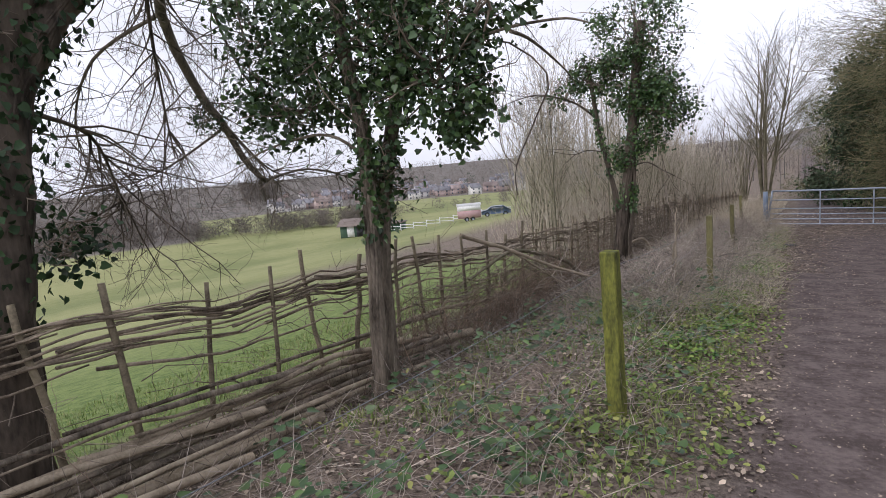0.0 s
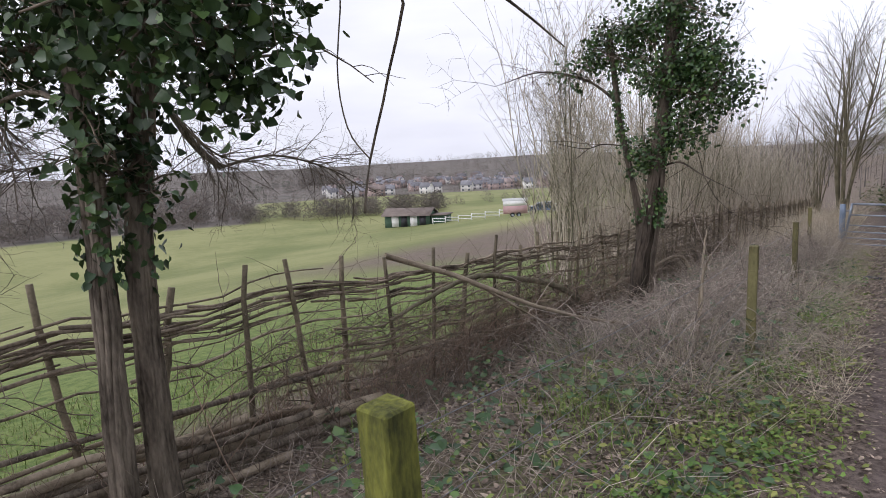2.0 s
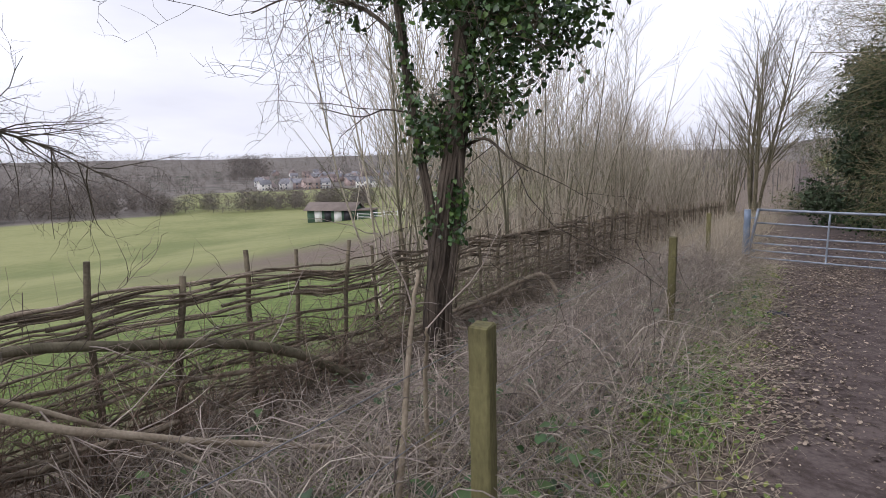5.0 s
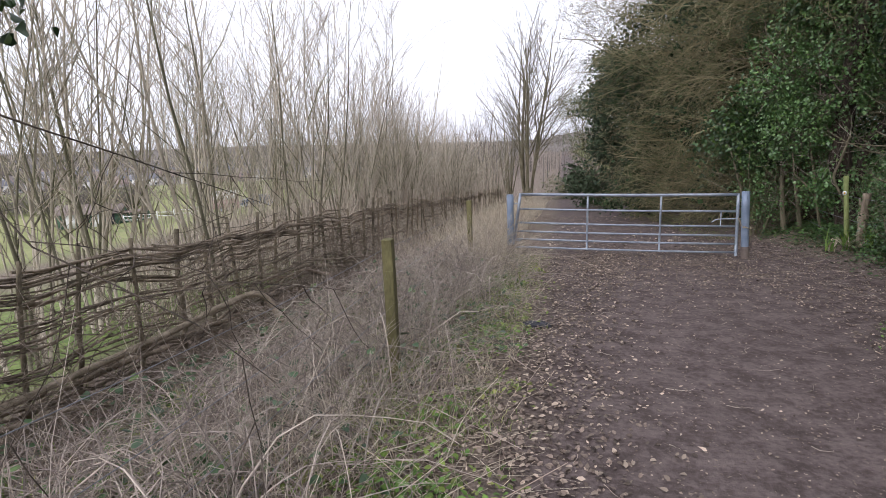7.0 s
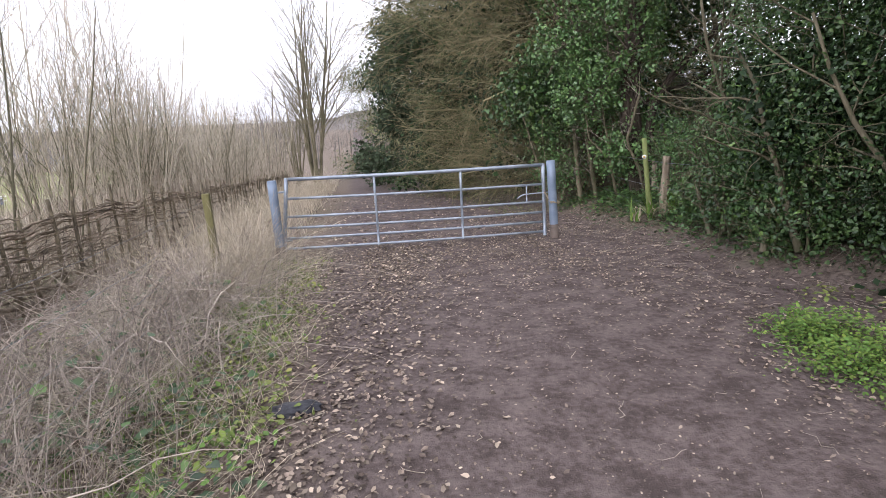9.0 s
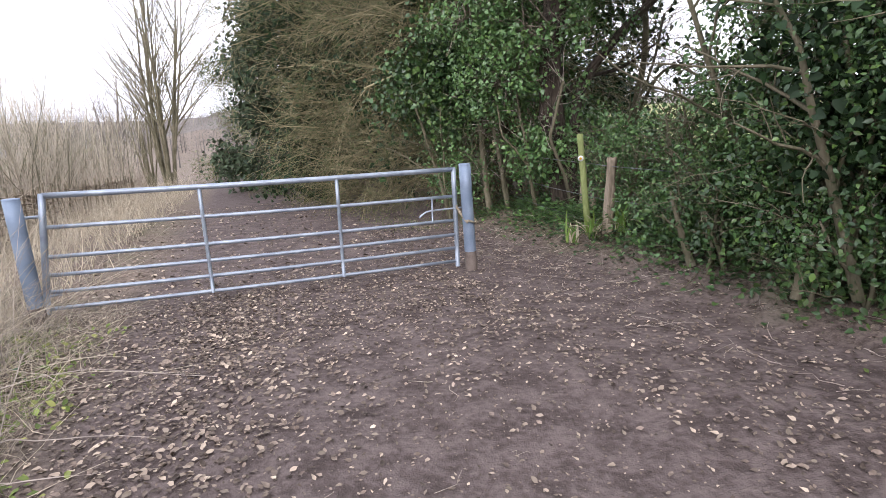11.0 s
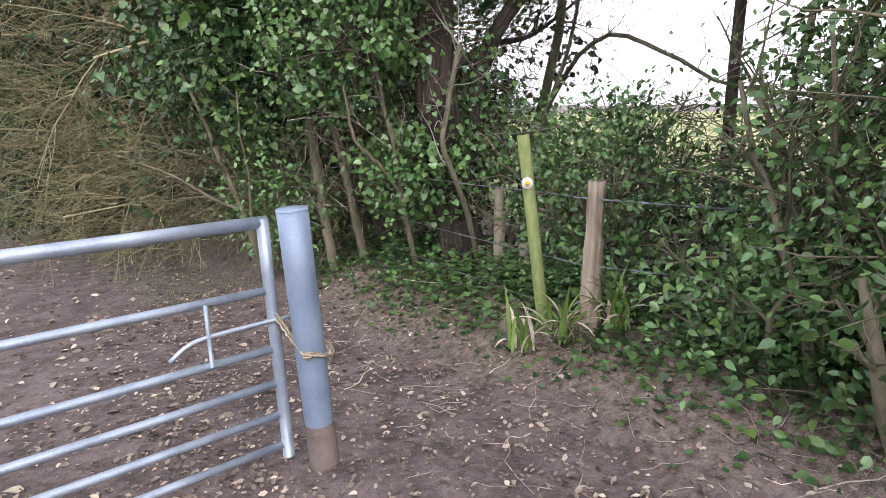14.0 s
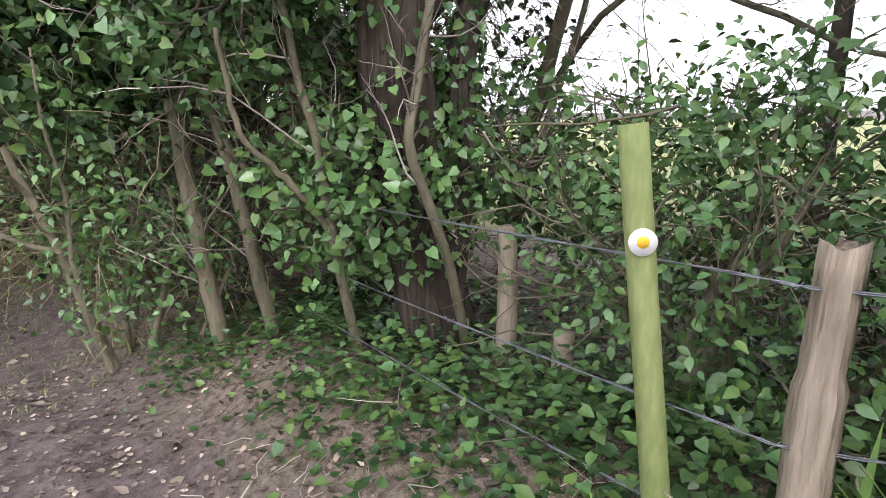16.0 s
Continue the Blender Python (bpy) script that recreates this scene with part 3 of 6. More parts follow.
# ---- laid hedge ----
def laid_hedge():
    """Hazel stakes with woven rods along the top, thick laid stems and a tangle of twigs below."""
    rng = np.random.default_rng(11)
    hx = -3.1
    f = thing("laid_hedge", "freshly laid hedge of hazel stakes, woven binders and split stems", "hedge", at=stand(hx, 8))
    inv = -np.array(f.location)
    y = -4.2
    ys = []
    while y < 42:
        ys.append(y)
        y += rng.uniform(0.42, 0.66)
    for y in ys:
        x = hx + rng.normal(0, 0.03)
        z = float(height(x, y))
        top = 1.32 + rng.normal(0, 0.05)
        lx, ly = rng.normal(0, 0.04), rng.normal(0.03, 0.06)
        zs = np.linspace(-0.1, top, 7)
        P = np.array([(x + lx * (q - 0.6) + rng.normal(0, 0.006), y + ly * (q - 0.6) + rng.normal(0, 0.006), z + q) for q in zs]) + inv
        b = Buf()
        tubes(b, P, np.linspace(0.024, 0.019, 7) * rng.uniform(0.85, 1.25), 7)
        put("stake", b, STAKE, f, smooth=True)
    # binders woven in and out of the stakes along the top
    for lvl, count, lo, hi, spread in ((1.09, 100, -4.5, 42, 0.03), (1.04, 84, -4.5, 40, 0.035), (0.98, 44, -4.5, 30, 0.04), (0.84, 14, -4.5, 24, 0.08), (0.72, 46, 2.4, 30, 0.12), (0.5, 50, 2.4, 30, 0.16), (0.25, 44, 2.4, 30, 0.10)):
        for i in range(count):
            y0 = lo + (hi - lo) * (i + rng.uniform(0, 1)) / count
            L = rng.uniform(2.0, 3.8)
            yy = np.linspace(y0, y0 + L, 16)
            ph = rng.uniform(0, 6.28)
            dz = rng.normal(0, spread)
            tilt = rng.normal(0.0, 0.03)
            P = np.stack((hx + 0.032 * np.sin(yy * 5.6 + ph) + rng.normal(0, 0.008, 16),
                          yy, height(np.full(16, hx), yy) + lvl + dz + tilt * (yy - yy[8]) + np.cumsum(rng.normal(0, 0.010, 16))), 1) + inv
            b = Buf()
            tubes(b, P, np.linspace(0.0125, 0.005, 16) * rng.uniform(0.7, 1.25), 6)
            put("binder", b, LAID, f, smooth=True)
    # thick laid stems, cut at the foot and bent over
    for i in range(34):
        y0 = rng.uniform(2.0, 16) if i > 9 else -4.5 + i * 0.7
        L = rng.uniform(1.6, 3.6)
        z0 = rng.uniform(0.02, 0.35)
        rise = rng.uniform(0.02, 0.3)
        n = 12
        u = np.linspace(0, 1, n)
        yy = y0 + L * (1 - u)
        x = hx + 0.05 + rng.uniform(-0.08, 0.28) * (1 - u) + rng.normal(0, 0.03)
        P = np.stack((x + rng.normal(0, 0.012, n), yy, height(x, yy) + z0 + rise * u + 0.05 * np.sin(u * rng.uniform(2, 6)) + np.cumsum(rng.normal(0, 0.012, n))), 1) + inv
        b = Buf()
        tubes(b, P, np.linspace(1, 0.35, n) * rng.uniform(0.012, 0.031), 8)
        put("laid_stem", b, LAID, f, smooth=True)
    # brush: thin side twigs
    tw = []
    for i in range(900):
        yy = rng.uniform(-4, 26) if i % 5 == 0 else rng.uniform(2.4, 17)
        p = (hx + rng.normal(0.05, 0.14), yy, float(height(hx, yy)) + rng.uniform(0.02, 0.75))
        grow(rng, np.array(p) + inv, (rng.normal(0.1, 0.3), rng.choice((-1, 1)) * rng.uniform(0.5, 1), rng.normal(0.12, 0.3)), rng.uniform(0.4, 1.2), rng.uniform(0.003, 0.007), 1, tw, 0.22, 0, 0.8, 4, 0.5)
    b = Buf()
    limbs(b, tw)
    tagged(put("brush", b, TWIG, f, "tangle of thin cut twigs"), kind="stuff")
    tw = []
    for i in range(430):
        yy = rng.normal(5.2, 1.7)
        xx = hx + abs(rng.normal(0.1, 0.22))
        p = (xx, yy, float(height(xx, yy)))
        grow(rng, np.array(p) + inv, (rng.normal(0, 0.25), rng.normal(0, 0.3), 1), rng.uniform(0.35, 0.95), rng.uniform(0.003, 0.006), 1, tw, 0.2, 0, 0.5, 3, 0.5)
    b = Buf()
    limbs(b, tw)
    tagged(put("red_brush", b, BROWN_TWIG, f, "thicket of upright red-brown twigs"), kind="stuff")


laid_hedge()


def pole(name, pts, r0, r1, mat, label, category, n=16, twigs=0, seed=1):
    """A single fallen or leaning branch."""
    P = bent(pts, n)
    rng = np.random.default_rng(seed)
    t = thing(name, label, category, at=tuple(P[0]))
    inv = -P[0]
    b = Buf()
    tubes(b, P + inv + rng.normal(0, 0.004, P.shape), np.linspace(r0, r1, n), 9)
    put("wood", b, mat, t, smooth=True)
    if twigs:
        out = []
        for i in range(twigs):
            q = P[rng.integers(n // 3, n)] + inv
            grow(rng, q, unit(P[-1] - P[0]) + rng.normal(0, 0.6, 3), rng.uniform(0.3, 0.8), min(r1 * 0.7, 0.006), 1, out, 0.2, 0, 0.7, 3)
        b = Buf()
        limbs(b, out)
        tagged(put("twig_spray", b, BRAMBLE, t), kind="stuff")


gz = lambda x, y, dz=0.0: (x, y, float(height(x, y)) + dz)
pole("fallen_branch", [(-3.12, 4.15, 1.50), (-2.75, 4.75, 1.22), (-2.3, 5.35, 0.85), gz(-1.9, 6.0, 0.35), gz(-1.35, 6.5, 0.12), gz(-0.9, 6.55, 0.2)], 0.030, 0.008, PALE_LIMB,
     "grey cut branch leaning against the laid hedge", "branch", 18, 5, 3)
pole("fallen_branch", [(-2.72, 4.79, 1.2), (-2.7, 5.2, 0.98), (-2.55, 5.6, 0.7), gz(-2.3, 6.0, 0.2), gz(-2.2, 6.1, 0.02)], 0.017, 0.008, PALE_LIMB, "forked limb of a cut branch on the hedge", "branch", 14, 3, 4)
pole("bent_limb", [(-2.92, 3.96, 0.96), (-2.9, 4.6, 1.07), (-2.93, 5.31, 1.1), (-2.88, 6.07, 0.92), (-2.8, 7.03, 0.62), gz(-2.7, 7.9, 0.05)], 0.016, 0.045, BARK_GREEN, "thick crooked stem laid over towards the next tree", "branch", 20, 4, 5)
pole("cut_log", [gz(-2.75, 3.6, 0.16), gz(-2.9, 2.2, 0.2), gz(-3.0, 0.7, 0.22), gz(-3.05, -0.6, 0.3)], 0.055, 0.035, PALE_LIMB, "pale cut pole lying along the hedge foot", "log")
for k, (xa, ya, yb, dz, r) in enumerate(((-2.72, 3.3, -0.4, 0.07, 0.045), (-2.86, 3.0, -1.2, 0.12, 0.05), (-2.95, 2.5, -2.2, 0.30, 0.04), (-2.8, 1.4, -3.4, 0.10, 0.045), (-2.98, 4.6, 1.0, 0.36, 0.032),
                                              (-2.62, 2.6, -1.4, 0.05, 0.04), (-2.76, 2.9, -0.8, 0.22, 0.036), (-2.9, 2.0, -2.6, 0.18, 0.044), (-2.66, 1.0, -3.2, 0.06, 0.05), (-3.0, 3.4, -0.6, 0.42, 0.03),
                                              (-2.84, 0.6, -4.0, 0.26, 0.038), (-2.58, 1.8, -2.0, 0.12, 0.032), (-2.95, 1.2, -3.0, 0.40, 0.034), (-2.5, 0.2, -3.6, 0.05, 0.042))):
    pole("cut_log", [gz(xa, ya, dz), gz(xa - 0.08, ya * 0.6 + yb * 0.4, dz + 0.06), gz(xa - 0.2, yb, dz + 0.02)], r * 0.78, r * 0.45, PALE_LIMB if k % 3 else BARK, "cut hedge pole lying along the hedge foot", "log", 14, 0, 40 + k)
pole("bent_limb", [gz(-2.5, 12.3, 0.02), gz(-2.7, 12.25, 0.42), gz(-2.9, 11.84, 0.46), gz(-2.93, 11.0, 0.36), gz(-2.95, 9.6, 0.33), gz(-2.95, 8.4, 0.30)], 0.038, 0.024, PALE_LIMB,
     "pale crooked limb bent along the hedge foot", "branch", 26)


# ---- ivy-clad trees of the hedge line ----
def clump_leaves(rng, centres, per, sd, size, buf, shape, up=0.5):
    C = np.repeat(np.asarray(centres, float), per, 0)
    off = rng.normal(0, 1, C.shape) * sd
    P = C + off
    N = unit(off + rng.normal(0, sd * 0.6, C.shape)) + np.array([0, 0, up])
    D = np.stack((rng.normal(0, 1, len(P)), rng.normal(0, 1, len(P)), rng.normal(-0.6, 0.5, len(P))), 1)
    leaves(buf, P, D, N, rng.uniform(size * 0.6, size * 1.3, len(P)), shape)


def ivy_tree(seed, at, stems, boughs, crown, bark, leaf_mat, label, leaf=0.056, per=30, bare=120, clad=1.1, ropes=9, rope_r=0.017, spray_r=0.005, sprays_n=20):
    """stems: lists of points with a radius; boughs: (points, radius); crown: clump spheres (x, y, z, r, clumps)."""
    rng = np.random.default_rng(seed)
    tr = thing("ivy_tree", label, "tree", "hedge trees", at=at)
    inv = -np.array(at)
    wood = Buf()
    for pts, r0, r1 in stems:
        P = bent(pts, 22) + inv
        rad = np.linspace(r0, r1, 22) * (1 + 0.07 * np.sin(np.arange(22) * 1.9)) + 0.05 * r0 / 0.1 * np.exp(-np.arange(22) / 2.0)
        tubes(wood, P, rad, 14)
        # ivy ropes on the bark
        for k in range(ropes):
            a0, tw_ = rng.uniform(0, 6.28), rng.uniform(-0.5, 0.5)
            ang = a0 + tw_ * np.linspace(0, 3, 22) + np.cumsum(rng.normal(0, 0.14, 22))
            Q = P + np.stack((np.cos(ang), np.sin(ang), 0 * ang), 1) * (rad * 0.98)[:, None]
            tubes(wood, Q, np.full(22, rng.uniform(0.006, rope_r)), 6, cap=False)
    put("trunk", wood, bark, tr, "trunk ribbed with ivy stems", smooth=True)
    for pts, r0, r1, *sprays in boughs:
        out, bw = [], Buf()
        P = bent(pts, 16) + inv
        tubes(bw, P, np.linspace(r0, r1, 16), 8)
        for i in range(sprays[0] if sprays else sprays_n):
            j = rng.integers(4, 15)
            grow(rng, P[j], unit(P[j + 1] - P[j]) + rng.normal(0, 0.7, 3), rng.uniform(0.5, 1.5), max(min(r1 * 0.5, 0.012), spray_r), 2, out, 0.16, -0.04, 0.8, 4, 0.6)
        limbs(bw, out)
        put("limb", bw, bark, tr, smooth=True)
    centres, out = [], []
    for x, y, z, r, n in crown:
        c = np.array((x, y, z)) + inv
        for i in range(n):
            d = unit(rng.normal(0, 1, 3))
            q = c + d * r * rng.uniform(0.35, 1.0) ** 0.6 * np.array([1, 1, 1.05])
            centres.append(q)
            if i % 3 == 0:
                s = c + np.array([rng.normal(0, r * 0.15), rng.normal(0, r * 0.15), -r * 0.3])
                L = np.linalg.norm(q - s)
                grow(rng, s, q - s, L * 1.15, 0.012, 1, out, 0.12, 0, 0.7, 3, 0.4)
    for i in range(bare):
        x, y, z, r, n = crown[rng.integers(0, len(crown))]
        s = np.array((x, y, z)) + inv + rng.normal(0, r * 0.35, 3)
        grow(rng, s, rng.normal(0, 1, 3) + np.array([0, 0, 0.4]), rng.uniform(0.5, 1.1) * r * 1.3, 0.008, 1, out, 0.22, 0, 0.8, 4, 0.5)
    tb = Buf()
    limbs(tb, out)
    tagged(put("twig_spray", tb, TWIG, tr), kind="stuff")
    lb = Buf()
    clump_leaves(rng, centres, per, 0.10, leaf, lb, LOBED)
    # leaves clinging to the stems
    for pts, r0, r1 in stems:
        P = bent(pts, 60)
        P = np.repeat(P[(P[:, 2] - at[2]) > clad] + inv, 16, 0)
        a = rng.uniform(0, 6.28, len(P))
        out_ = np.stack((np.cos(a), np.sin(a), rng.normal(0.1, 0.3, len(P))), 1)
        patch = np.array([noise.noise(Vector(q * 1.9)) for q in P]) > -0.12
        Q = P + out_ * (r0 * rng.uniform(0.95, 1.5, (len(P), 1))) + rng.normal(0, 0.03, P.shape)
        leaves(lb, Q[patch], np.stack((rng.normal(0, 0.6, len(P)), rng.normal(0, 0.6, len(P)), rng.normal(-0.8, 0.3, len(P))), 1)[patch], (out_ + rng.normal(0, 0.3, P.shape))[patch],
               rng.uniform(leaf * 0.6, leaf * 1.2, int(patch.sum())), LOBED)
    put("ivy", lb, leaf_mat, tr, "glossy dark ivy leaves")
    return tr


b2 = float(height(-2.42, 1.6))
ivy_tree(21, (-2.42, 1.6, b2),
         [([(-2.42, 1.49, b2 - 0.1), (-2.40, 1.51, b2 + 0.7), (-2.38, 1.53, 1.9), (-2.38, 1.55, 2.7), (-2.5, 1.55, 3.6), (-2.5, 1.6, 4.8)], 0.056, 0.042),
          ([(-2.50, 1.73, b2 - 0.1), (-2.47, 1.72, b2 + 0.7), (-2.4, 1.72, 2.0), (-2.22, 1.76, 2.8), (-2.0, 1.8, 3.6), (-1.8, 1.8, 4.8)], 0.064, 0.045)],
         [([(-2.0, 1.75, 3.1), (-1.4, 1.9, 3.35), (-0.9, 2.1, 3.4), (-0.7, 2.2, 3.35)], 0.016, 0.006, 0),
          ([(-2.05, 1.75, 3.0), (-1.45, 2.0, 3.35), (-1.04, 2.2, 3.05), (-1.2, 2.3, 2.72), (-1.43, 2.38, 2.36), (-1.39, 2.28, 2.12)], 0.0075, 0.0055, 0),
          ([(-1.43, 2.38, 2.36), (-1.53, 2.35, 2.5), (-1.52, 2.3, 2.75), (-1.35, 2.2, 3.1), (-1.3, 2.05, 3.3)], 0.004, 0.003, 0),
          ([(-1.2, 1.95, 3.35), (-1.3, 2.6, 3.38), (-1.5, 3.9, 3.3), (-1.9, 5.4, 3.3)], 0.016, 0.006, 0),
          ([(-2.35, 1.6, 2.5), (-2.7, 1.5, 2.75), (-3.2, 1.4, 2.72), (-3.6, 1.3, 2.6)], 0.016, 0.006, 7)],
         [(-2.4, 1.6, 3.6, 0.66, 70), (-3.1, 1.55, 3.12, 0.44, 38), (-1.75, 1.7, 3.2, 0.5, 46), (-2.35, 1.65, 4.35, 0.75, 40), (-1.55, 1.8, 2.85, 0.26, 14), (-2.3, 1.62, 2.35, 0.2, 9),
          (-3.35, 1.5, 3.7, 0.4, 16), (-1.3, 1.8, 3.6, 0.4, 16)],
         BARK, IVY_MID, "twin-stemmed hedge tree heavily clad in dark ivy", per=42, bare=90, clad=1.35, leaf=0.05, ropes=15, rope_r=0.015)
b3 = float(height(-2.2, 8.6))
ivy_tree(22, (-2.2, 8.6, b3),
         [([(-2.28, 8.46, b3 - 0.1), (-2.24, 8.43, 0.6), (-2.14, 8.42, 1.3), (-2.02, 8.45, 2.1), (-1.92, 8.5, 3.1), (-1.8, 8.6, 4.6)], 0.112, 0.085),
          ([(-2.22, 8.42, 0.9), (-2.28, 8.45, 1.5), (-2.42, 8.5, 2.1), (-2.58, 8.55, 2.8), (-2.75, 8.6, 4.0)], 0.042, 0.03),
          ([(-2.02, 8.32, b3 - 0.1), (-2.04, 8.33, 0.7), (-1.98, 8.34, 1.2), (-1.93, 8.38, 1.8), (-1.95, 8.45, 2.6)], 0.022, 0.016)],
         [([(-2.6, 8.6, 3.0), (-3.1, 8.6, 3.4), (-3.8, 8.5, 3.6), (-4.4, 8.4, 3.5)], 0.024, 0.006),
          ([(-2.5, 8.55, 2.4), (-2.8, 8.5, 2.45), (-3.1, 8.5, 2.4), (-3.5, 8.4, 2.5)], 0.010, 0.004, 4),
          ([(-2.0, 8.6, 2.1), (-1.7, 8.4, 2.15), (-1.4, 8.2, 2.0), (-1.2, 8.1, 1.9)], 0.016, 0.006, 5)],
         [(-1.95, 8.6, 3.65, 0.62, 70), (-1.42, 8.55, 3.15, 0.5, 50), (-2.65, 8.6, 3.75, 0.42, 24), (-1.85, 8.6, 4.5, 0.8, 60), (-1.75, 8.5, 2.55, 0.30, 14), (-2.14, 8.43, 2.3, 0.24, 16),
          (-3.2, 8.55, 3.55, 0.34, 9)],
         BARK_DARK, IVY, "leaning ash trunk wrapped in ivy beside the laid hedge", per=44, bare=150, clad=1.25, leaf=0.05, ropes=16, rope_r=0.017)
b1 = float(height(-3.45, -0.75))
ivy_tree(23, (-3.45, -0.75, b1),
         [([(-3.5, -0.85, b1 - 0.1), (-3.42, -0.75, 1.6), (-3.4, -0.62, 2.4), (-3.45, -0.45, 3.3), (-3.4, -0.2, 4.2)], 0.20, 0.15),
          ([(-3.42, -0.55, 2.9), (-3.35, -0.2, 3.5), (-3.3, 0.2, 4.0), (-3.6, 0.9, 4.9), (-4.4, 1.8, 5.8)], 0.11, 0.07)],
         [([(-4.4, 1.8, 5.8), (-6.4, 2.8, 5.95), (-8.0, 3.6, 5.2), (-8.6, 4.5, 4.1), (-8.75, 5.0, 3.6), (-8.85, 5.5, 2.85), (-9.0, 6.05, 2.42)], 0.10, 0.055),
          ([(-8.0, 3.6, 5.2), (-9.5, 3.2, 4.7), (-10.5, 3.2, 3.7), (-11.0, 3.6, 2.7)], 0.035, 0.008),
          ([(-3.6, 0.9, 4.9), (-4.6, 1.3, 4.5), (-5.3, 1.7, 3.7), (-5.7, 2.0, 2.8)], 0.03, 0.008, 34),
          ([(-4.4, 1.8, 5.8), (-6.0, 3.0, 5.0), (-7.0, 4.2, 4.2), (-7.6, 5.4, 3.6)], 0.03, 0.008, 24),
          ([(-8.6, 4.5, 4.1), (-8.3, 5.0, 3.2), (-8.2, 5.6, 2.6), (-8.7, 6.6, 2.5)], 0.03, 0.008),
          ([(-9.0, 6.05, 2.42), (-8.6, 6.9, 2.6), (-8.1, 7.8, 2.3), (-7.9, 8.4, 1.9)], 0.03, 0.006),
          ([(-8.7, 5.0, 3.5), (-9.2, 4.2, 2.9), (-9.6, 3.6, 2.6), (-9.9, 3.0, 2.5)], 0.025, 0.006),
          ([(-3.5, -0.4, 3.0), (-4.1, 0.3, 2.9), (-4.6, 0.7, 2.5), (-4.9, 0.9, 2.2)], 0.02, 0.004)],
         [(-3.4, -0.7, 2.5, 0.25, 18), (-3.45, -0.5, 3.6, 0.4, 22), (-8.7, 4.7, 3.75, 0.35, 14), (-3.55, -0.2, 2.1, 0.16, 6)],
         BARK_DARK, IVY_SHADED, "old dark tree with a drooping bare limb and some ivy", per=26, bare=60, spray_r=0.011, sprays_n=30)


# ---- coppice behind the laid hedge ----
def coppice():
    rng = np.random.default_rng(31)
    spots = []
    while len(spots) < 74:
        y = rng.uniform(10.8, 52)
        x = -3.8 - abs(rng.normal(0, 1)) * (2.4 + 0.10 * y) - (0.8 if y < 13 else 0)
        if x < -3.8 - 0.55 * (y - 9.0):
            continue
        spots.append((x, y))
    for x, y in spots:
        z = float(height(x, y))
        s = thing("coppice_stool", "clump of tall thin bare coppice stems behind the hedge", "shrub", "coppice stools", at=(x, y, z))
        n = int(rng.uniform(7, 14))
        kids = 12 if y < 24 else 8
        for i in range(n):
            out = []
            a = rng.uniform(0, 6.28)
            rr = rng.uniform(0.05, 0.45)
            lean = rng.uniform(0.02, 0.20)
            L = rng.uniform(3.6, 6.4) * (1 + 0.03 * max(0, -x - 6)) * (0.85 if y > 25 else 1)
            grow(rng, (rr * math.cos(a), rr * math.sin(a), -0.05), (lean * math.cos(a) + 0.03, lean * math.sin(a), 1), L, rng.uniform(0.011, 0.03), 1 if i % 4 else 2, out,
                 0.075, 0.02, 0.42, kids, 0.30, 0.22, 0.25)
            b = Buf()
            limbs(b, out, 0.0035)
            put("stem", b, COPPICE, s)



coppice()


def undergrowth_far():
    """Brown thicket between the coppice stems."""
    rng = np.random.default_rng(33)
    n = 9500
    y = rng.uniform(12, 60, n)
    x = -3.9 - rng.exponential(4.0, n)
    keep = x > -3.8 - 0.7 * (y - 11)
    x, y = x[keep], y[keep]
    z = height(x, y)
    n = len(x)
    L = rng.uniform(0.5, 2.0, n)
    d = unit(np.stack((rng.normal(0, 0.22, n), rng.normal(0, 0.22, n), np.ones(n)), 1))
    u = np.linspace(0, 1, 4)
    bow = rng.normal(0, 0.28, (n, 1, 3)) * (u * u)[None, :, None] * L[:, None, None]
    P = np.stack((x, y, z - 0.03), 1)[:, None] + d[:, None] * (L[:, None] * u)[:, :, None] + bow
    b = Buf()
    tubes(b, P, np.linspace(1, 0.4, 4)[None] * rng.uniform(0.004, 0.010, (n, 1)), 3, cap=False)
    tagged(put("thicket", b, DRY), "brown thicket of saplings and dead stalks", "undergrowth", kind="stuff")


undergrowth_far()


# ---- verge plants ----
def stalks(name, mat, label, category, seed, n, place, length, r, lean, bow, segs=5):
    """Bent dry stems: place(rng, n) gives x, y."""
    rng = np.random.default_rng(seed)
    x, y = place(rng, n)
    n = len(x)
    z = height(x, y)
    L = rng.uniform(*length, n)
    d = unit(np.stack((rng.normal(0, lean, n), rng.normal(0, lean, n), np.ones(n)), 1))
    u = np.linspace(0, 1, segs)
    b3_ = rng.normal(0, bow, (n, 1, 3)) * np.array([1, 1, 0.5])
    P = np.stack((x, y, z - 0.02), 1)[:, None] + d[:, None] * (L[:, None] * u)[:, :, None] + b3_ * (u * u)[None, :, None] * L[:, None, None]
    P += rng.normal(0, 0.012, P.shape) * (u > 0)[None, :, None]
    P[:, :, 2] = np.maximum(P[:, :, 2], height(P[:, :, 0], P[:, :, 1]) + 0.003)
    b = Buf()
    tubes(b, P, np.linspace(1, 0.35, segs)[None] * rng.uniform(*r, (n, 1)), 3, cap=False)
    return tagged(put(name, b, mat), label, category, kind="stuff")


def strip(x0, x1, y0, y1):
    def place(rng, n):
        return rng.uniform(x0, x1, n), rng.uniform(y0, y1, n)
    return place


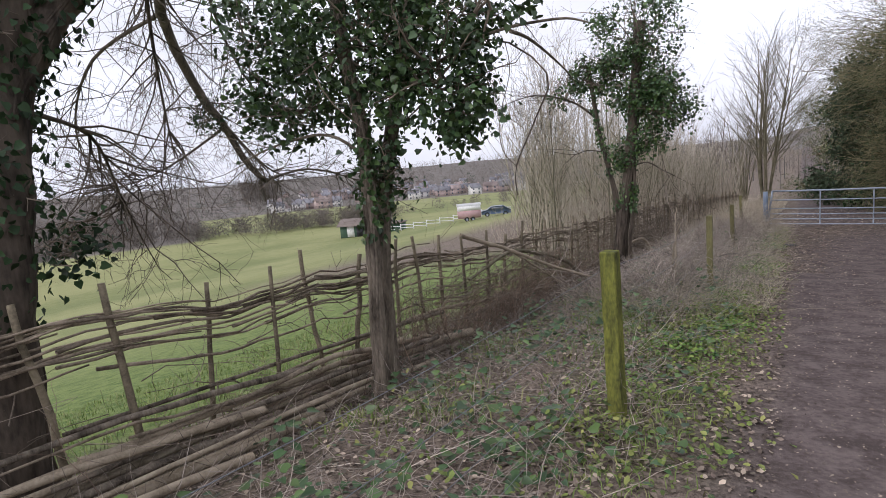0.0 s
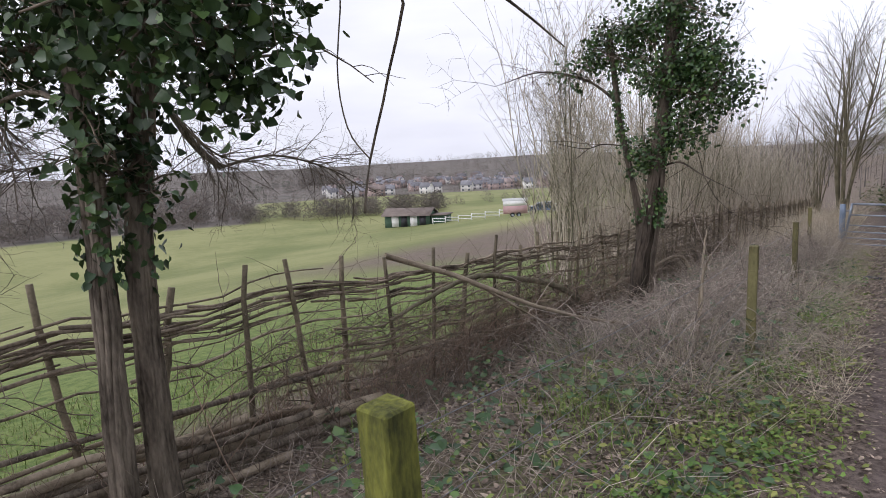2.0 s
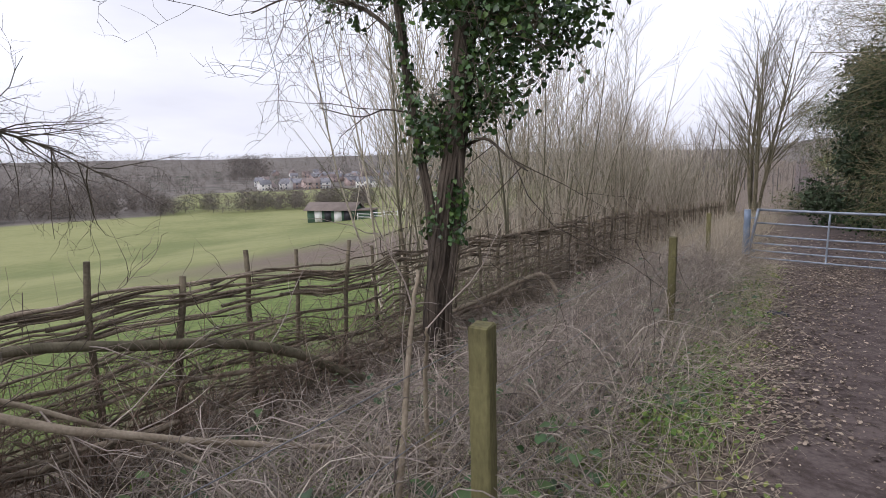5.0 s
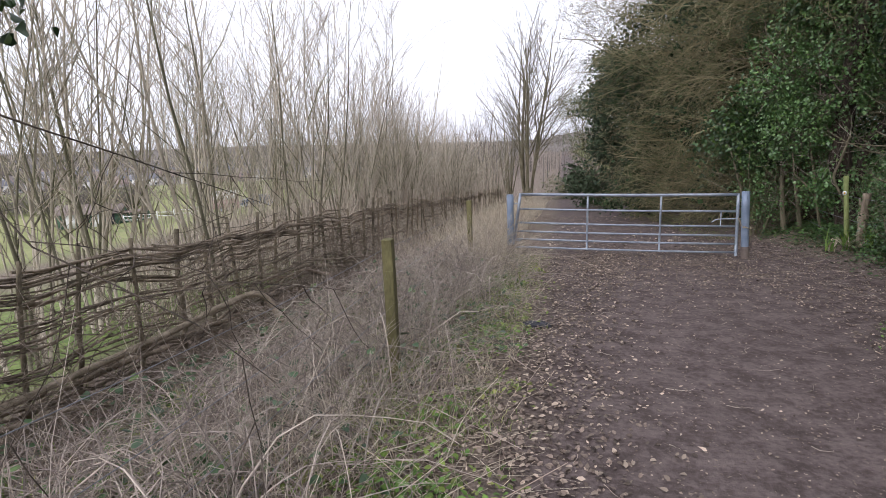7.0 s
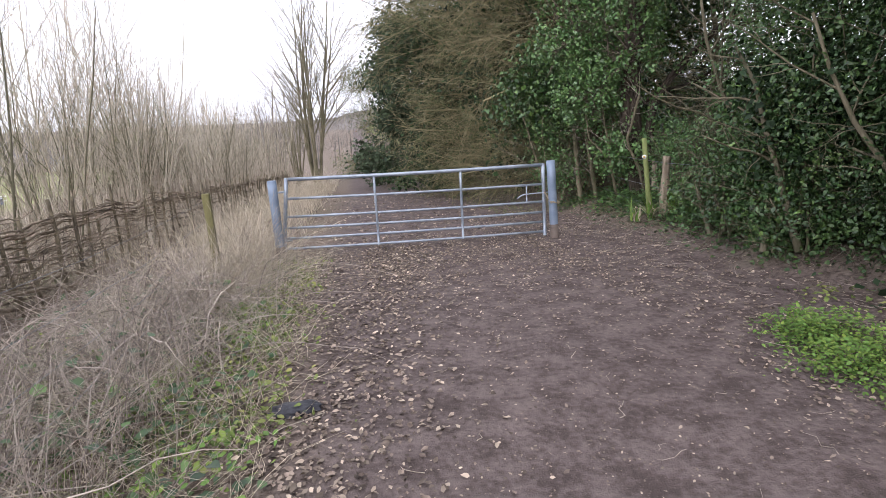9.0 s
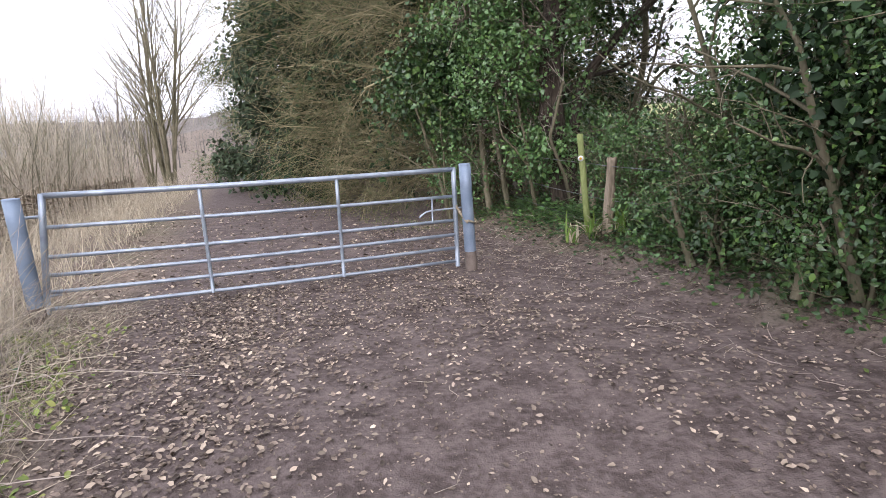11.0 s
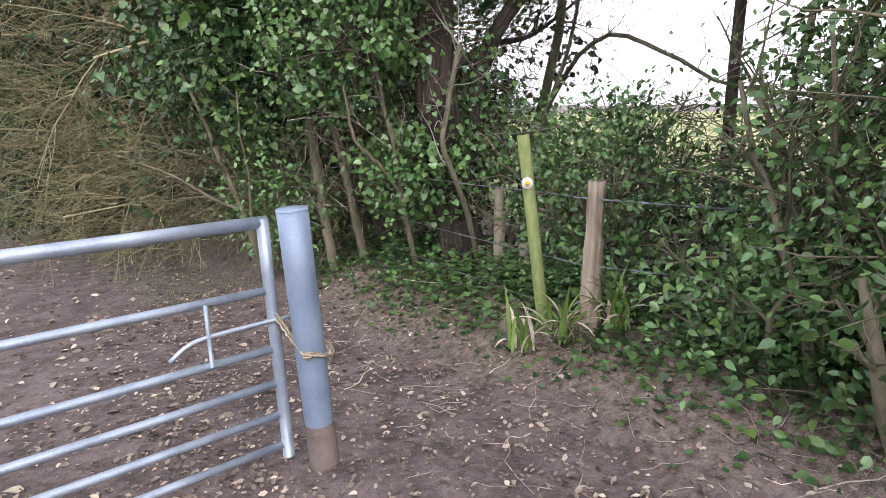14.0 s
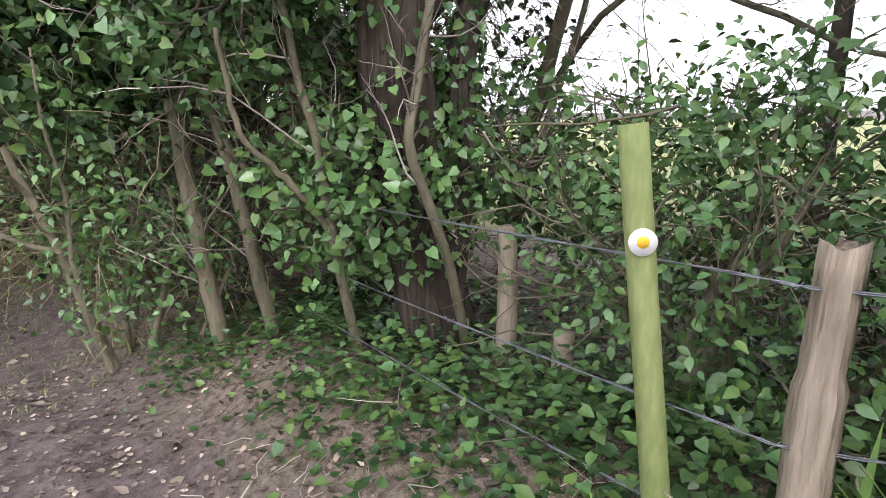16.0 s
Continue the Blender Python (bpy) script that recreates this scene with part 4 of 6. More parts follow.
def patches(x0, x1, y0, y1, count, sd, seed):
    def place(rng, n):
        r2 = np.random.default_rng(seed)
        cx, cy = r2.uniform(x0, x1, count), r2.uniform(y0, y1, count)
        k = rng.integers(0, count, n)
        return cx[k] + rng.normal(0, sd, n), cy[k] + rng.normal(0, sd, n)
    return place


def canes(name, mat, label, seed, n, place, span, rise, r, segs=8):
    """Arching bramble canes that spring from the ground and bow back towards it."""
    rng = np.random.default_rng(seed)
    x, y = place(rng, n)
    n = len(x)
    a = rng.uniform(0, 6.28, n)
    S, H = rng.uniform(*span, n), rng.uniform(*rise, n)
    u = np.linspace(0, 1, segs)[None] * rng.uniform(0.6, 1.0, (n, 1))
    turn = a[:, None] + rng.normal(0, 0.5, (n, 1)) * u
    X, Y = x[:, None] + np.cos(turn) * S[:, None] * u, y[:, None] + np.sin(turn) * S[:, None] * u
    Z = height(X, Y) + H[:, None] * 3.2 * u ** 0.7 * (1 - 0.92 * u) + rng.normal(0, 0.012, X.shape)
    b = Buf()
    tubes(b, np.stack((X, Y, np.maximum(Z, height(X, Y) + 0.004)), -1), np.linspace(1, 0.4, segs)[None] * rng.uniform(*r, (n, 1)), 3, cap=False)
    return tagged(put(name, b, mat), label, "undergrowth", kind="stuff")


canes("bramble_canes", BRAMBLE, "arching dead bramble canes heaped along the wire fence", 401, 1350, patches(-1.7, -0.45, 5.4, 15.5, 46, 0.28, 11), (0.35, 1.3), (0.12, 0.5), (0.002, 0.0048))
canes("slope_canes", BRAMBLE, "low bramble canes and cut stems over the leafy slope", 402, 950, patches(-2.8, -0.6, 6.2, 15.5, 55, 0.35, 12), (0.4, 1.2), (0.04, 0.26), (0.002, 0.005))
stalks("grey_stalks", BRAMBLE, "grey-pink dead willowherb stalks standing by the fence", "undergrowth", 403, 1200, patches(-1.15, -0.3, 7.2, 16.2, 40, 0.2, 13), (0.25, 0.85), (0.0014, 0.003), 0.28, 0.45)
stalks("dry_bramble", DRY, "grey tangle of dead bramble and nettle stalks", "undergrowth", 41, 2900, patches(-2.3, -0.35, 4.8, 15.5, 60, 0.32, 1), (0.15, 0.5), (0.0018, 0.0045), 0.75, 0.7)
stalks("tall_dead_stalks", DRY, "upright grey-pink dead stalks along the wire fence", "undergrowth", 48, 1300, patches(-1.1, -0.25, 5.0, 16.4, 40, 0.20, 8), (0.15, 0.55), (0.0014, 0.0032), 0.5, 0.6)
stalks("cut_twigs", BRAMBLE, "scattered cut twigs and dry stalks on the slope", "twigs", 42, 4600, strip(-2.9, -0.1, -3, 11), (0.12, 0.6), (0.0015, 0.004), 2.5, 0.3)
stalks("tall_dry_grass", STRAW, "pale dry grass standing round the hanging post", "grass", 43, 1300, patches(-0.8, -0.3, 13.8, 16.6, 16, 0.14, 2), (0.25, 0.7), (0.0014, 0.003), 0.32, 0.7)
stalks("pale_grass", STRAW, "bleached grass lying in the verge", "grass", 44, 3600, strip(-1.2, 0.35, 4.5, 16.5), (0.12, 0.4), (0.0012, 0.0024), 0.9, 0.6)
stalks("far_dry_grass", STRAW, "dry grass along the track beyond the gate", "grass", 45, 2600, strip(-3.2, -0.2, 16.6, 40), (0.3, 0.9), (0.003, 0.006), 0.3, 0.4)
stalks("hedge_foot_stalks", TWIG, "dead stalks under the laid hedge", "undergrowth", 46, 3200, strip(-3.4, -2.3, -4, 18), (0.1, 0.55), (0.0018, 0.0045), 0.9, 0.5)


def blades(name, mat, label, seed, n, place, size, spread):
    """Grass: tapered bent blades of two quads and a tip."""
    rng = np.random.default_rng(seed)
    x, y = place(rng, n)
    n = len(x)
    z = height(x, y)
    a = rng.uniform(0, 6.28, n)
    out_ = np.stack((np.cos(a), np.sin(a), 0 * a), 1)
    side = np.stack((-np.sin(a), np.cos(a), 0 * a), 1)
    L = rng.uniform(*size, n)
    w = L * 0.022 + 0.0012
    base = np.stack((x, y, z - 0.01), 1)
    s = rng.uniform(*spread, n)
    rows_ = []
    for u, ww in ((0, 1.0), (0.5, 0.8)):
        c = base + np.array([0, 0, 1]) * (L * u * (1 - 0.2 * u))[:, None] + out_ * (s * L * u * u)[:, None]
        rows_ += [c - side * (w * ww)[:, None], c + side * (w * ww)[:, None]]
    tip = base + np.array([0, 0, 1]) * (L * (0.9 - 0.45 * s))[:, None] + out_ * (s * L)[:, None]
    V = np.stack(rows_ + [tip], 1)
    i = np.arange(n)[:, None] * 5
    b = Buf()
    b.add(V, np.concatenate((i + [[0, 1, 3]], i + [[0, 3, 2]], i + [[2, 3, 4]])))
    return tagged(put(name, b, mat), label, "grass", kind="stuff")


blades("verge_grass", BLADE, "short green grass on the verge", 51, 9000, patches(-0.8, 0.15, -3.5, 16.2, 100, 0.16, 3), (0.04, 0.13), (0.3, 1.0))
blades("slope_grass", BLADE, "sparse green grass on the leafy slope", 52, 5000, patches(-2.6, -0.8, -3.5, 16, 50, 0.22, 4), (0.06, 0.22), (0.3, 1.0))
blades("meadow_grass", BLADE, "meadow grass behind the laid hedge", 53, 16000, strip(-7.5, -3.2, -4, 11), (0.05, 0.15), (0.2, 0.9))
blades("far_verge_grass", BLADE, "green grass beside the track beyond the gate", 54, 6000, strip(3.5, 5.2, 19.2, 30), (0.03, 0.08), (0.3, 0.9))


def herbs(name, mat, label, seed, spots, per, sd, size, rise, category="plant", shape=CURLED):
    rng = np.random.default_rng(seed)
    b = Buf()
    c = np.repeat(np.asarray(spots, float), per, 0)
    p = c + rng.normal(0, 1, c.shape) * sd
    z = height(p[:, 0], p[:, 1]) + rng.uniform(0.01, 1, len(p)) ** 1.3 * rise * np.exp(-((p - c) ** 2).sum(1) / (2.4 * sd) ** 2)
    n = len(p)
    a = rng.uniform(0, 6.28, n)
    D = np.stack((np.cos(a), np.sin(a), rng.normal(0.1, 0.3, n)), 1)
    N = np.stack((rng.normal(0, 0.35, n), rng.normal(0, 0.35, n), np.ones(n)), 1)
    leaves(b, np.column_stack((p, z)), D, N, rng.uniform(size * 0.6, size * 1.3, n), shape)
    return tagged(put(name, b, mat), label, category, kind="stuff")


r0 = np.random.default_rng(60)
herbs("verge_herbs", HERB, "low green weeds between track and dry stalks", 61, np.column_stack((r0.uniform(-0.6, 0.28, 190), r0.uniform(-1, 16, 190))), 34, 0.13, 0.042, 0.09)
herbs("verge_ivy", IVY, "dark ivy and bramble leaves low in the verge", 68, np.column_stack((r0.uniform(-1.3, 0.05, 90), r0.uniform(-1.5, 15, 90))), 22, 0.15, 0.05, 0.16, shape=LOBED)
herbs("bright_weeds", NETTLE, "bright green chickweed mats on the verge", 62, np.column_stack((r0.uniform(-0.4, 0.15, 30), np.concatenate((r0.uniform(1, 14, 18), r0.uniform(7, 11.5, 12))))), 90, 0.15, 0.042, 0.14)
herbs("bramble_leaves", IVY, "scattered dark bramble leaves in the brush", 63, np.column_stack((r0.uniform(-2.6, -0.4, 150), r0.uniform(-1, 15, 150))), 14, 0.13, 0.065, 0.36, shape=LOBED)
herbs("ground_elder", NETTLE, "bright green patch of ground elder beside the track", 64, [(3.42, 11.5), (3.56, 11.85), (3.66, 12.05), (3.7, 11.5), (3.5, 11.1), (3.85, 11.9), (3.9, 11.2)], 700, 0.11, 0.03, 0.2, shape=OVATE)
herbs("slope_weeds", HERB, "pale green weeds growing through the dead brambles", 69, np.column_stack((r0.uniform(-2.2, -0.5, 90), r0.uniform(0, 15.5, 90))), 22, 0.17, 0.045, 0.2)
herbs("right_weeds", HERB, "low weeds along the hedge foot", 65, np.column_stack((r0.uniform(4.2, 4.8, 24), r0.uniform(8, 14, 24))), 22, 0.12, 0.05, 0.1)
herbs("bank_ivy", IVY, "ivy trailing over the hedge bank", 66, np.column_stack((r0.uniform(4.78, 6.4, 300), r0.uniform(8, 19.5, 300))), 46, 0.17, 0.045, 0.14, shape=LOBED)
herbs("bank_ivy_edge", LAUREL, "fresh ivy spilling onto the path edge", 67, np.column_stack((r0.uniform(4.98, 5.6, 90), r0.uniform(12.5, 19, 90))), 52, 0.14, 0.047, 0.22, shape=LOBED)


def litter(name, seed, n, place, size, label, mat=LITTER):
    rng = np.random.default_rng(seed)
    x, y = place(rng, n)
    n = len(x)
    z = height(x, y) + rng.uniform(0.004, 0.016, n)
    a = rng.uniform(0, 6.28, n)
    D = np.stack((np.cos(a), np.sin(a), rng.normal(0, 0.16, n)), 1)
    N = np.stack((rng.normal(0, 0.3, n), rng.normal(0, 0.3, n), np.ones(n)), 1)
    b = Buf()
    leaves(b, np.stack((x, y, z), 1), D, N, rng.uniform(*size, n), CURLED)
    tagged(put(name, b, mat), label, "leaf litter", kind="stuff")


def edge_litter(rng, n):
    y = rng.uniform(8, 16.6, n)
    x = 0.46 + rng.normal(0, 0.33, n) + 0.13 * np.maximum(y - 10.6, 0)
    return x, y


def gate_litter(rng, n):
    return rng.uniform(-0.2, 3.3, n), 15.6 + rng.normal(0, 1.2, n)


litter("verge_leaves", 70, 9000, strip(-0.9, 0.5, -3, 12), (0.02, 0.05), "brown fallen leaves among the verge weeds")
litter("track_edge_leaves", 71, 6000, edge_litter, (0.016, 0.05), "pale fallen leaves along the track edge")
litter("gate_leaves", 72, 9000, gate_litter, (0.012, 0.042), "fallen leaves gathered in front of the gate")
litter("track_leaves", 73, 2600, strip(0.5, 4.6, -3, 20), (0.012, 0.034), "scattered fallen leaves on the muddy track")
litter("slope_leaves", 74, 13000, strip(-3.0, -0.2, -4, 9), (0.022, 0.056), "brown leaf litter on the slope below the trees")
litter("right_leaves", 75, 8000, strip(3.0, 5.0, 8, 20), (0.016, 0.044), "brown leaves along the hedge bank")
litter("far_leaves", 76, 2600, strip(-0.6, 4.5, 16.8, 28), (0.04, 0.08), "fallen leaves on the track beyond the gate")
litter("track_crumbs", 79, 15000, strip(0.3, 4.6, 5, 18), (0.008, 0.022), "crumbled leaf bits and grit on the track")
litter("near_track_crumbs", 80, 5000, strip(0.2, 2.6, -2, 6), (0.008, 0.022), "crumbled leaf bits and grit on the track")
stalks("track_twigs", DRY, "small twigs lying on the track", "twigs", 77, 230, strip(0.5, 4.8, 6, 18), (0.04, 0.2), (0.0013, 0.003), 9.0, 0.2)
stalks("bank_twigs", BRAMBLE, "twigs lying along the hedge bank", "twigs", 78, 420, strip(3.7, 5.3, 9, 18), (0.06, 0.34), (0.0018, 0.0045), 6.0, 0.3)


pole("forked_stalk", [gz(-0.86, 5.98, -0.02), (-0.85, 6.04, 1.0), (-0.85, 6.12, 1.35), (-0.84, 6.16, 1.56)], 0.016, 0.007, PALE_LIMB, "pale forked dead stalk standing in the brush", "stalk", 12, 2, 61)
pole("forked_stalk", [gz(-0.95, 6.4, -0.02), (-0.92, 6.3, 0.95), (-0.85, 6.22, 1.2), (-0.8, 6.15, 1.32)], 0.014, 0.006, PALE_LIMB, "crooked pale dead stalk leaning in the brush", "stalk", 12, 2, 62)


def rag():
    t = thing("plastic_scrap", "crumpled black plastic scrap lying on the leaves", "litter", at=stand(0.38, 11.8))
    rng = np.random.default_rng(81)
    bm = bmesh.new()
    bmesh.ops.create_icosphere(bm, subdivisions=3, radius=1)
    for v in bm.verts:
        k = 1 + 0.35 * noise.noise(v.co * 2.3) + 0.2 * noise.noise(v.co * 6)
        v.co = Vector((v.co.x * 0.13 * k, v.co.y * 0.075 * k, max(v.co.z, -0.1) * 0.045 * k + 0.012))
    me = bpy.data.meshes.new("scrap")
    bm.to_mesh(me)
    bm.free()
    put("scrap", me, PLASTIC_AND_DOOR_SHADE, t)


rag()


# ---- right-hand hedge bank ----
def waymark_post():
    x, y = 4.97, 16.37
    z = float(height(x, y))
    t = thing("waymark_post", "leaning round post green with algae bearing a waymark disc", "post", at=(x, y, z))
    top = (-0.06, 0.155, 1.09)
    P = np.array([(top[0] * u, top[1] * u, -0.15 * (1 - u) + 1.09 * u) for u in np.linspace(0, 1, 9)])
    b = Buf()
    tubes(b, P, np.linspace(0.036, 0.034, 9), 18)
    put("pole", b, GREEN_POST, t, smooth=True)
    c = unit(np.array([3.3 - x, 15.2 - y, 0.15]))
    at_ = (P[6] * 0.7 + P[7] * 0.3) + c * 0.036
    for name, r, depth, mat, label in (("disc", 0.032, 0.004, WHITE, "white plastic waymark disc"), ("arrow_mark", 0.014, 0.006, YELLOW, "yellow arrow mark")):
        b = Buf()
        tubes(b, np.array([at_, at_ + c * depth]), np.array([r, r]), 24)
        plate = put(name, b, mat, t if name == "disc" else plate, label)


def oak_post():
    x, y = 5.02, 16.12
    z = float(height(x, y))
    t = thing("fence_post", "weathered split oak fence post with torn grain", "post", at=(x, y, z))
    rng = np.random.default_rng(91)
    n, k = 24, 16
    zs = np.linspace(-0.15, 0.80, n)
    prof = 1 + 0.22 * np.sin(np.arange(k) * 2.1) + rng.normal(0, 0.10, k)
    b = Buf()
    V, F = [], []
    for i, q in enumerate(zs):
        for j in range(k):
            a = 2 * math.pi * j / k
            r = 0.046 * prof[j] * (1 + 0.06 * math.sin(q * 7 + j)) * (0.9 if q > 0.55 else 1.06) + rng.normal(0, 0.002)
            V.append((r * math.cos(a) * 1.15 + 0.02 * q, r * math.sin(a) * 0.85, q + (0.03 * prof[j] if i == n - 1 else 0)))
    for i in range(n - 1):
        for j in range(k):
            F.append((i * k + j, i * k + (j + 1) % k, (i + 1) * k + (j + 1) % k, (i + 1) * k + j))
    V.append((0.016, 0, 0.815))
    b.add(V, F)
    b.t.append(np.array([((n - 1) * k + j, (n - 1) * k + (j + 1) % k, n * k) for j in range(k)]))
    put("timber", b, OAK, t, smooth=False)


def small_posts():
    for x, y, h, lab, mat in ((5.55, 17.35, 0.62, "short grey rotting fence stump in the ivy", OAK), (6.6, 15.75, 0.75, "dark stained stump of a fence post", DARK_POST), (5.45, 17.0, 0.22, "splintered pale stump in the ivy", PALE_LIMB)):
        z = float(height(x, y))
        t = thing("fence_stump", lab, "post", "old fence posts", at=(x, y, z))
        b = Buf()
        tubes(b, np.array([(0.01 * math.sin(u * 5), 0.01 * u, u) for u in np.linspace(-0.1, h, 7)]), np.linspace(0.05, 0.04, 7), 9)
        put("timber", b, mat, t)


def barbed_wire():
    t = thing("barbed_wire", "three slack strands of barbed wire across the hedge gap", "wire", at=(5.0, 16.2, 0.1))
    inv = -np.array(t.location)
    rng = np.random.default_rng(95)
    for z in (0.78, 0.42, 0.14):
        run = [(5.3, 18.75, z - 0.05), (5.12, 17.5, z - 0.03), (4.985, 16.36, z), (5.05, 16.05, z - 0.01), (5.6, 15.3, z - 0.05), (6.4, 14.3, z - 0.03)]
        P = bent(run, 60) + inv
        b = Buf()
        for ph in (0, math.pi):
            s = np.arange(60) * 0.9 + ph
            tubes(b, P + np.stack((np.sin(s), np.cos(s), np.cos(s)), 1) * 0.0022, np.full(60, 0.0023), 4)
        put("strand", b, WIRE, t)
        for q in P[2::4]:
            b = Buf()
            for k in range(2):
                d = unit(rng.normal(0, 1, 3)) * 0.016
                tubes(b, np.array([q - d, q, q + d]), np.full(3, 0.0016), 3)
            put("barb", b, WIRE, t)


waymark_post()
oak_post()
small_posts()
barbed_wire()


def iris_tuft(x, y, seed, n):
    rng = np.random.default_rng(seed)
    z = float(height(x, y))
    t = tagged(new("iris_tuft"), "tuft of strap leaves, some yellowed, at the post foot", "plant", "strap-leaf tufts")
    t.location = (x, y, z)
    for part_name, mat, m in (("green_leaves", NETTLE, n), ("dead_leaves", STRAW, n // 2)):
        b = Buf()
        for i in range(m):
            a = rng.uniform(0, 6.28)
            L = rng.uniform(0.22, 0.42)
            fall = rng.uniform(0.3, 1.1) if part_name == "green_leaves" else rng.uniform(0.9, 1.6)
            u = np.linspace(0, 1, 8)
            ang = fall * u * 1.5
            r = np.cumsum(np.sin(ang)) * L / 8
            h = np.cumsum(np.cos(ang)) * L / 8
            c = np.stack((r * math.cos(a), r * math.sin(a), h), 1) + np.array([rng.normal(0, 0.03), rng.normal(0, 0.03), 0])
            w = 0.010 * np.sin(np.pi * np.clip(u * 0.9 + 0.12, 0, 1)) + 0.001
            side = np.array([-math.sin(a), math.cos(a), 0])
            V = np.stack((c - side * w[:, None], c + np.array([0, 0, -0.003]), c + side * w[:, None]), 1).reshape(-1, 3)
            F = [(k * 3 + s, k * 3 + s + 1, k * 3 + s + 4, k * 3 + s + 3) for k in range(7) for s in (0, 1)]
            b.add(V, F)
        put(part_name, b, mat, t)


iris_tuft(4.86, 16.18, 101, 26)
iris_tuft(5.08, 15.98, 102, 26)
iris_tuft(4.72, 16.32, 103, 12)


def evergreen(seed, x, y, h, r, label, name="ivy_bush", leaf_mat=LAUREL, leaf=0.056, clumps=150, per=30, stems=7, low=0.15, shape=OVATE, sd=0.13, category="shrub", bark=BARK_GREEN, squash=0.8, twigs=40):
    """A bush of several stems with leaf clumps out to an uneven shell."""
    rng = np.random.default_rng(seed)
    z = float(height(x, y))
    t = thing(name, label, category, "hedge shrubs", at=(x, y, z))
    out, centres = [], []
    for i in range(stems):
        a = rng.uniform(0, 6.28)
        grow(rng, (rng.normal(0, r * 0.25), rng.normal(0, r * 0.25), -0.05), (0.35 * math.cos(a), 0.35 * math.sin(a), 1), h * rng.uniform(0.7, 1.0), rng.uniform(0.018, 0.04), 2, out, 0.12, 0.02, 0.6, 4, 0.5)
    for i in range(twigs):
        a, zz = rng.uniform(0, 6.28), rng.uniform(low, 1) * h
        grow(rng, (0.4 * r * math.cos(a), 0.4 * r * math.sin(a), zz), (math.cos(a), math.sin(a), rng.normal(0.1, 0.4)), r * rng.uniform(0.6, 1.2), 0.007, 1, out, 0.2, -0.03, 0.7, 4, 0.5)
    b = Buf()
    limbs(b, out)
    put("stem_clump", b, bark, t)
    lob = rng.uniform(0.7, 1.15, 8)
    for i in range(clumps):
        u = rng.uniform(low, 1)
        a = rng.uniform(0, 6.28)
        prof = math.sin(math.pi * min(max(0.12 + 0.8 * u, 0), 1)) ** 0.6
        rr = r * prof * lob[int(a / 6.284 * 8)] * rng.uniform(0.45, 1.05)
        centres.append((rr * math.cos(a) * squash, rr * math.sin(a), u * h))
    lb = Buf()
    clump_leaves(rng, centres, per, sd, leaf, lb, shape, 0.6)
    put("foliage", lb, leaf_mat, t, "glossy leaves")
    return t


def hedge_tree(seed, at, h, r, label, leaf_mat, clumps, per=26, leaf=0.08, shape=KITE, sd=0.22, low=0.2, droop=-0.05, trunk_r=0.16, bark=BARK_DARK, reach=(0, 0), twigs=26, sub_kids=6, name="hedge_tree"):
    """A tree with a trunk, boughs that hang outwards and foliage along them."""
    rng = np.random.default_rng(seed)
    x, y = at
    z = float(height(x, y))
    t = thing(name, label, "tree", "wood edge trees", at=(x, y, z))
    out = []
    tp = bent([(0, 0, -0.1), (0.05, 0.05, h * 0.3), (rng.normal(0, 0.15), rng.normal(0, 0.15), h * 0.65), (reach[0] * 0.3, reach[1] * 0.3, h)], 16)
    b = Buf()
    tubes(b, tp, np.linspace(trunk_r, trunk_r * 0.3, 16), 12)
    put("trunk", b, bark, t, smooth=True)
    ends = []
    for i in range(twigs):
        u = rng.uniform(low, 1)
        s = tp[min(int(u * 15), 15)]
        a = rng.uniform(0, 6.28)
        d = np.array([math.cos(a) + reach[0] * 0.5, math.sin(a) + reach[1] * 0.5, 0.25])
        L = r * rng.uniform(0.7, 1.15) * (1.1 - 0.5 * max(0, u - 0.5))
        k0 = len(out)
        grow(rng, s, d, L, rng.uniform(0.014, 0.035), 2, out, 0.10, droop, 0.5, sub_kids, 0.5)
        for p, _, depth in out[k0:]:
            if depth <= 1:
                ends.append(p[2:])
    b = Buf()
    limbs(b, out, 0.003)
    put("branch_crown", b, BRUSH if leaf_mat is YEW else bark, t)
    pts = np.concatenate(ends)
    pick = pts[rng.integers(0, len(pts), clumps)]
    lb = Buf()
    clump_leaves(rng, pick, per, sd, leaf, lb, shape, 0.4)
    put("foliage", lb, leaf_mat, t)


# the large ivy-covered trunk beyond the gap and its neighbours
bz = float(height(5.65, 17.85))
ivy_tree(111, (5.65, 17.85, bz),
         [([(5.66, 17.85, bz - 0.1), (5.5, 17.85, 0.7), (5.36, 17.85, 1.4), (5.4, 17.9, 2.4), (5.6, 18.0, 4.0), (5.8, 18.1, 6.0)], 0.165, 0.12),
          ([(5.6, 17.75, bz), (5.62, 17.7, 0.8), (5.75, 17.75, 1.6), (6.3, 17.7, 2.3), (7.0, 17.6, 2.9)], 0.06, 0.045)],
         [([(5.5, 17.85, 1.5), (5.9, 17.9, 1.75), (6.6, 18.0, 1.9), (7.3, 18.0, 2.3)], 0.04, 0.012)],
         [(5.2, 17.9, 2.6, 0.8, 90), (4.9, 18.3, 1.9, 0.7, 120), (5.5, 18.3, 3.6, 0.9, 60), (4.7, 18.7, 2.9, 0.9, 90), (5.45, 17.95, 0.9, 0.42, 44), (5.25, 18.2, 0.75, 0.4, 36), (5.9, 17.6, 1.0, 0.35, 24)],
         BARK_IVY_SHADE, LAUREL, "thick old trunk buried in ivy beside the path gap", per=34, bare=60, leaf=0.05, clad=0.1, ropes=22, rope_r=0.022)
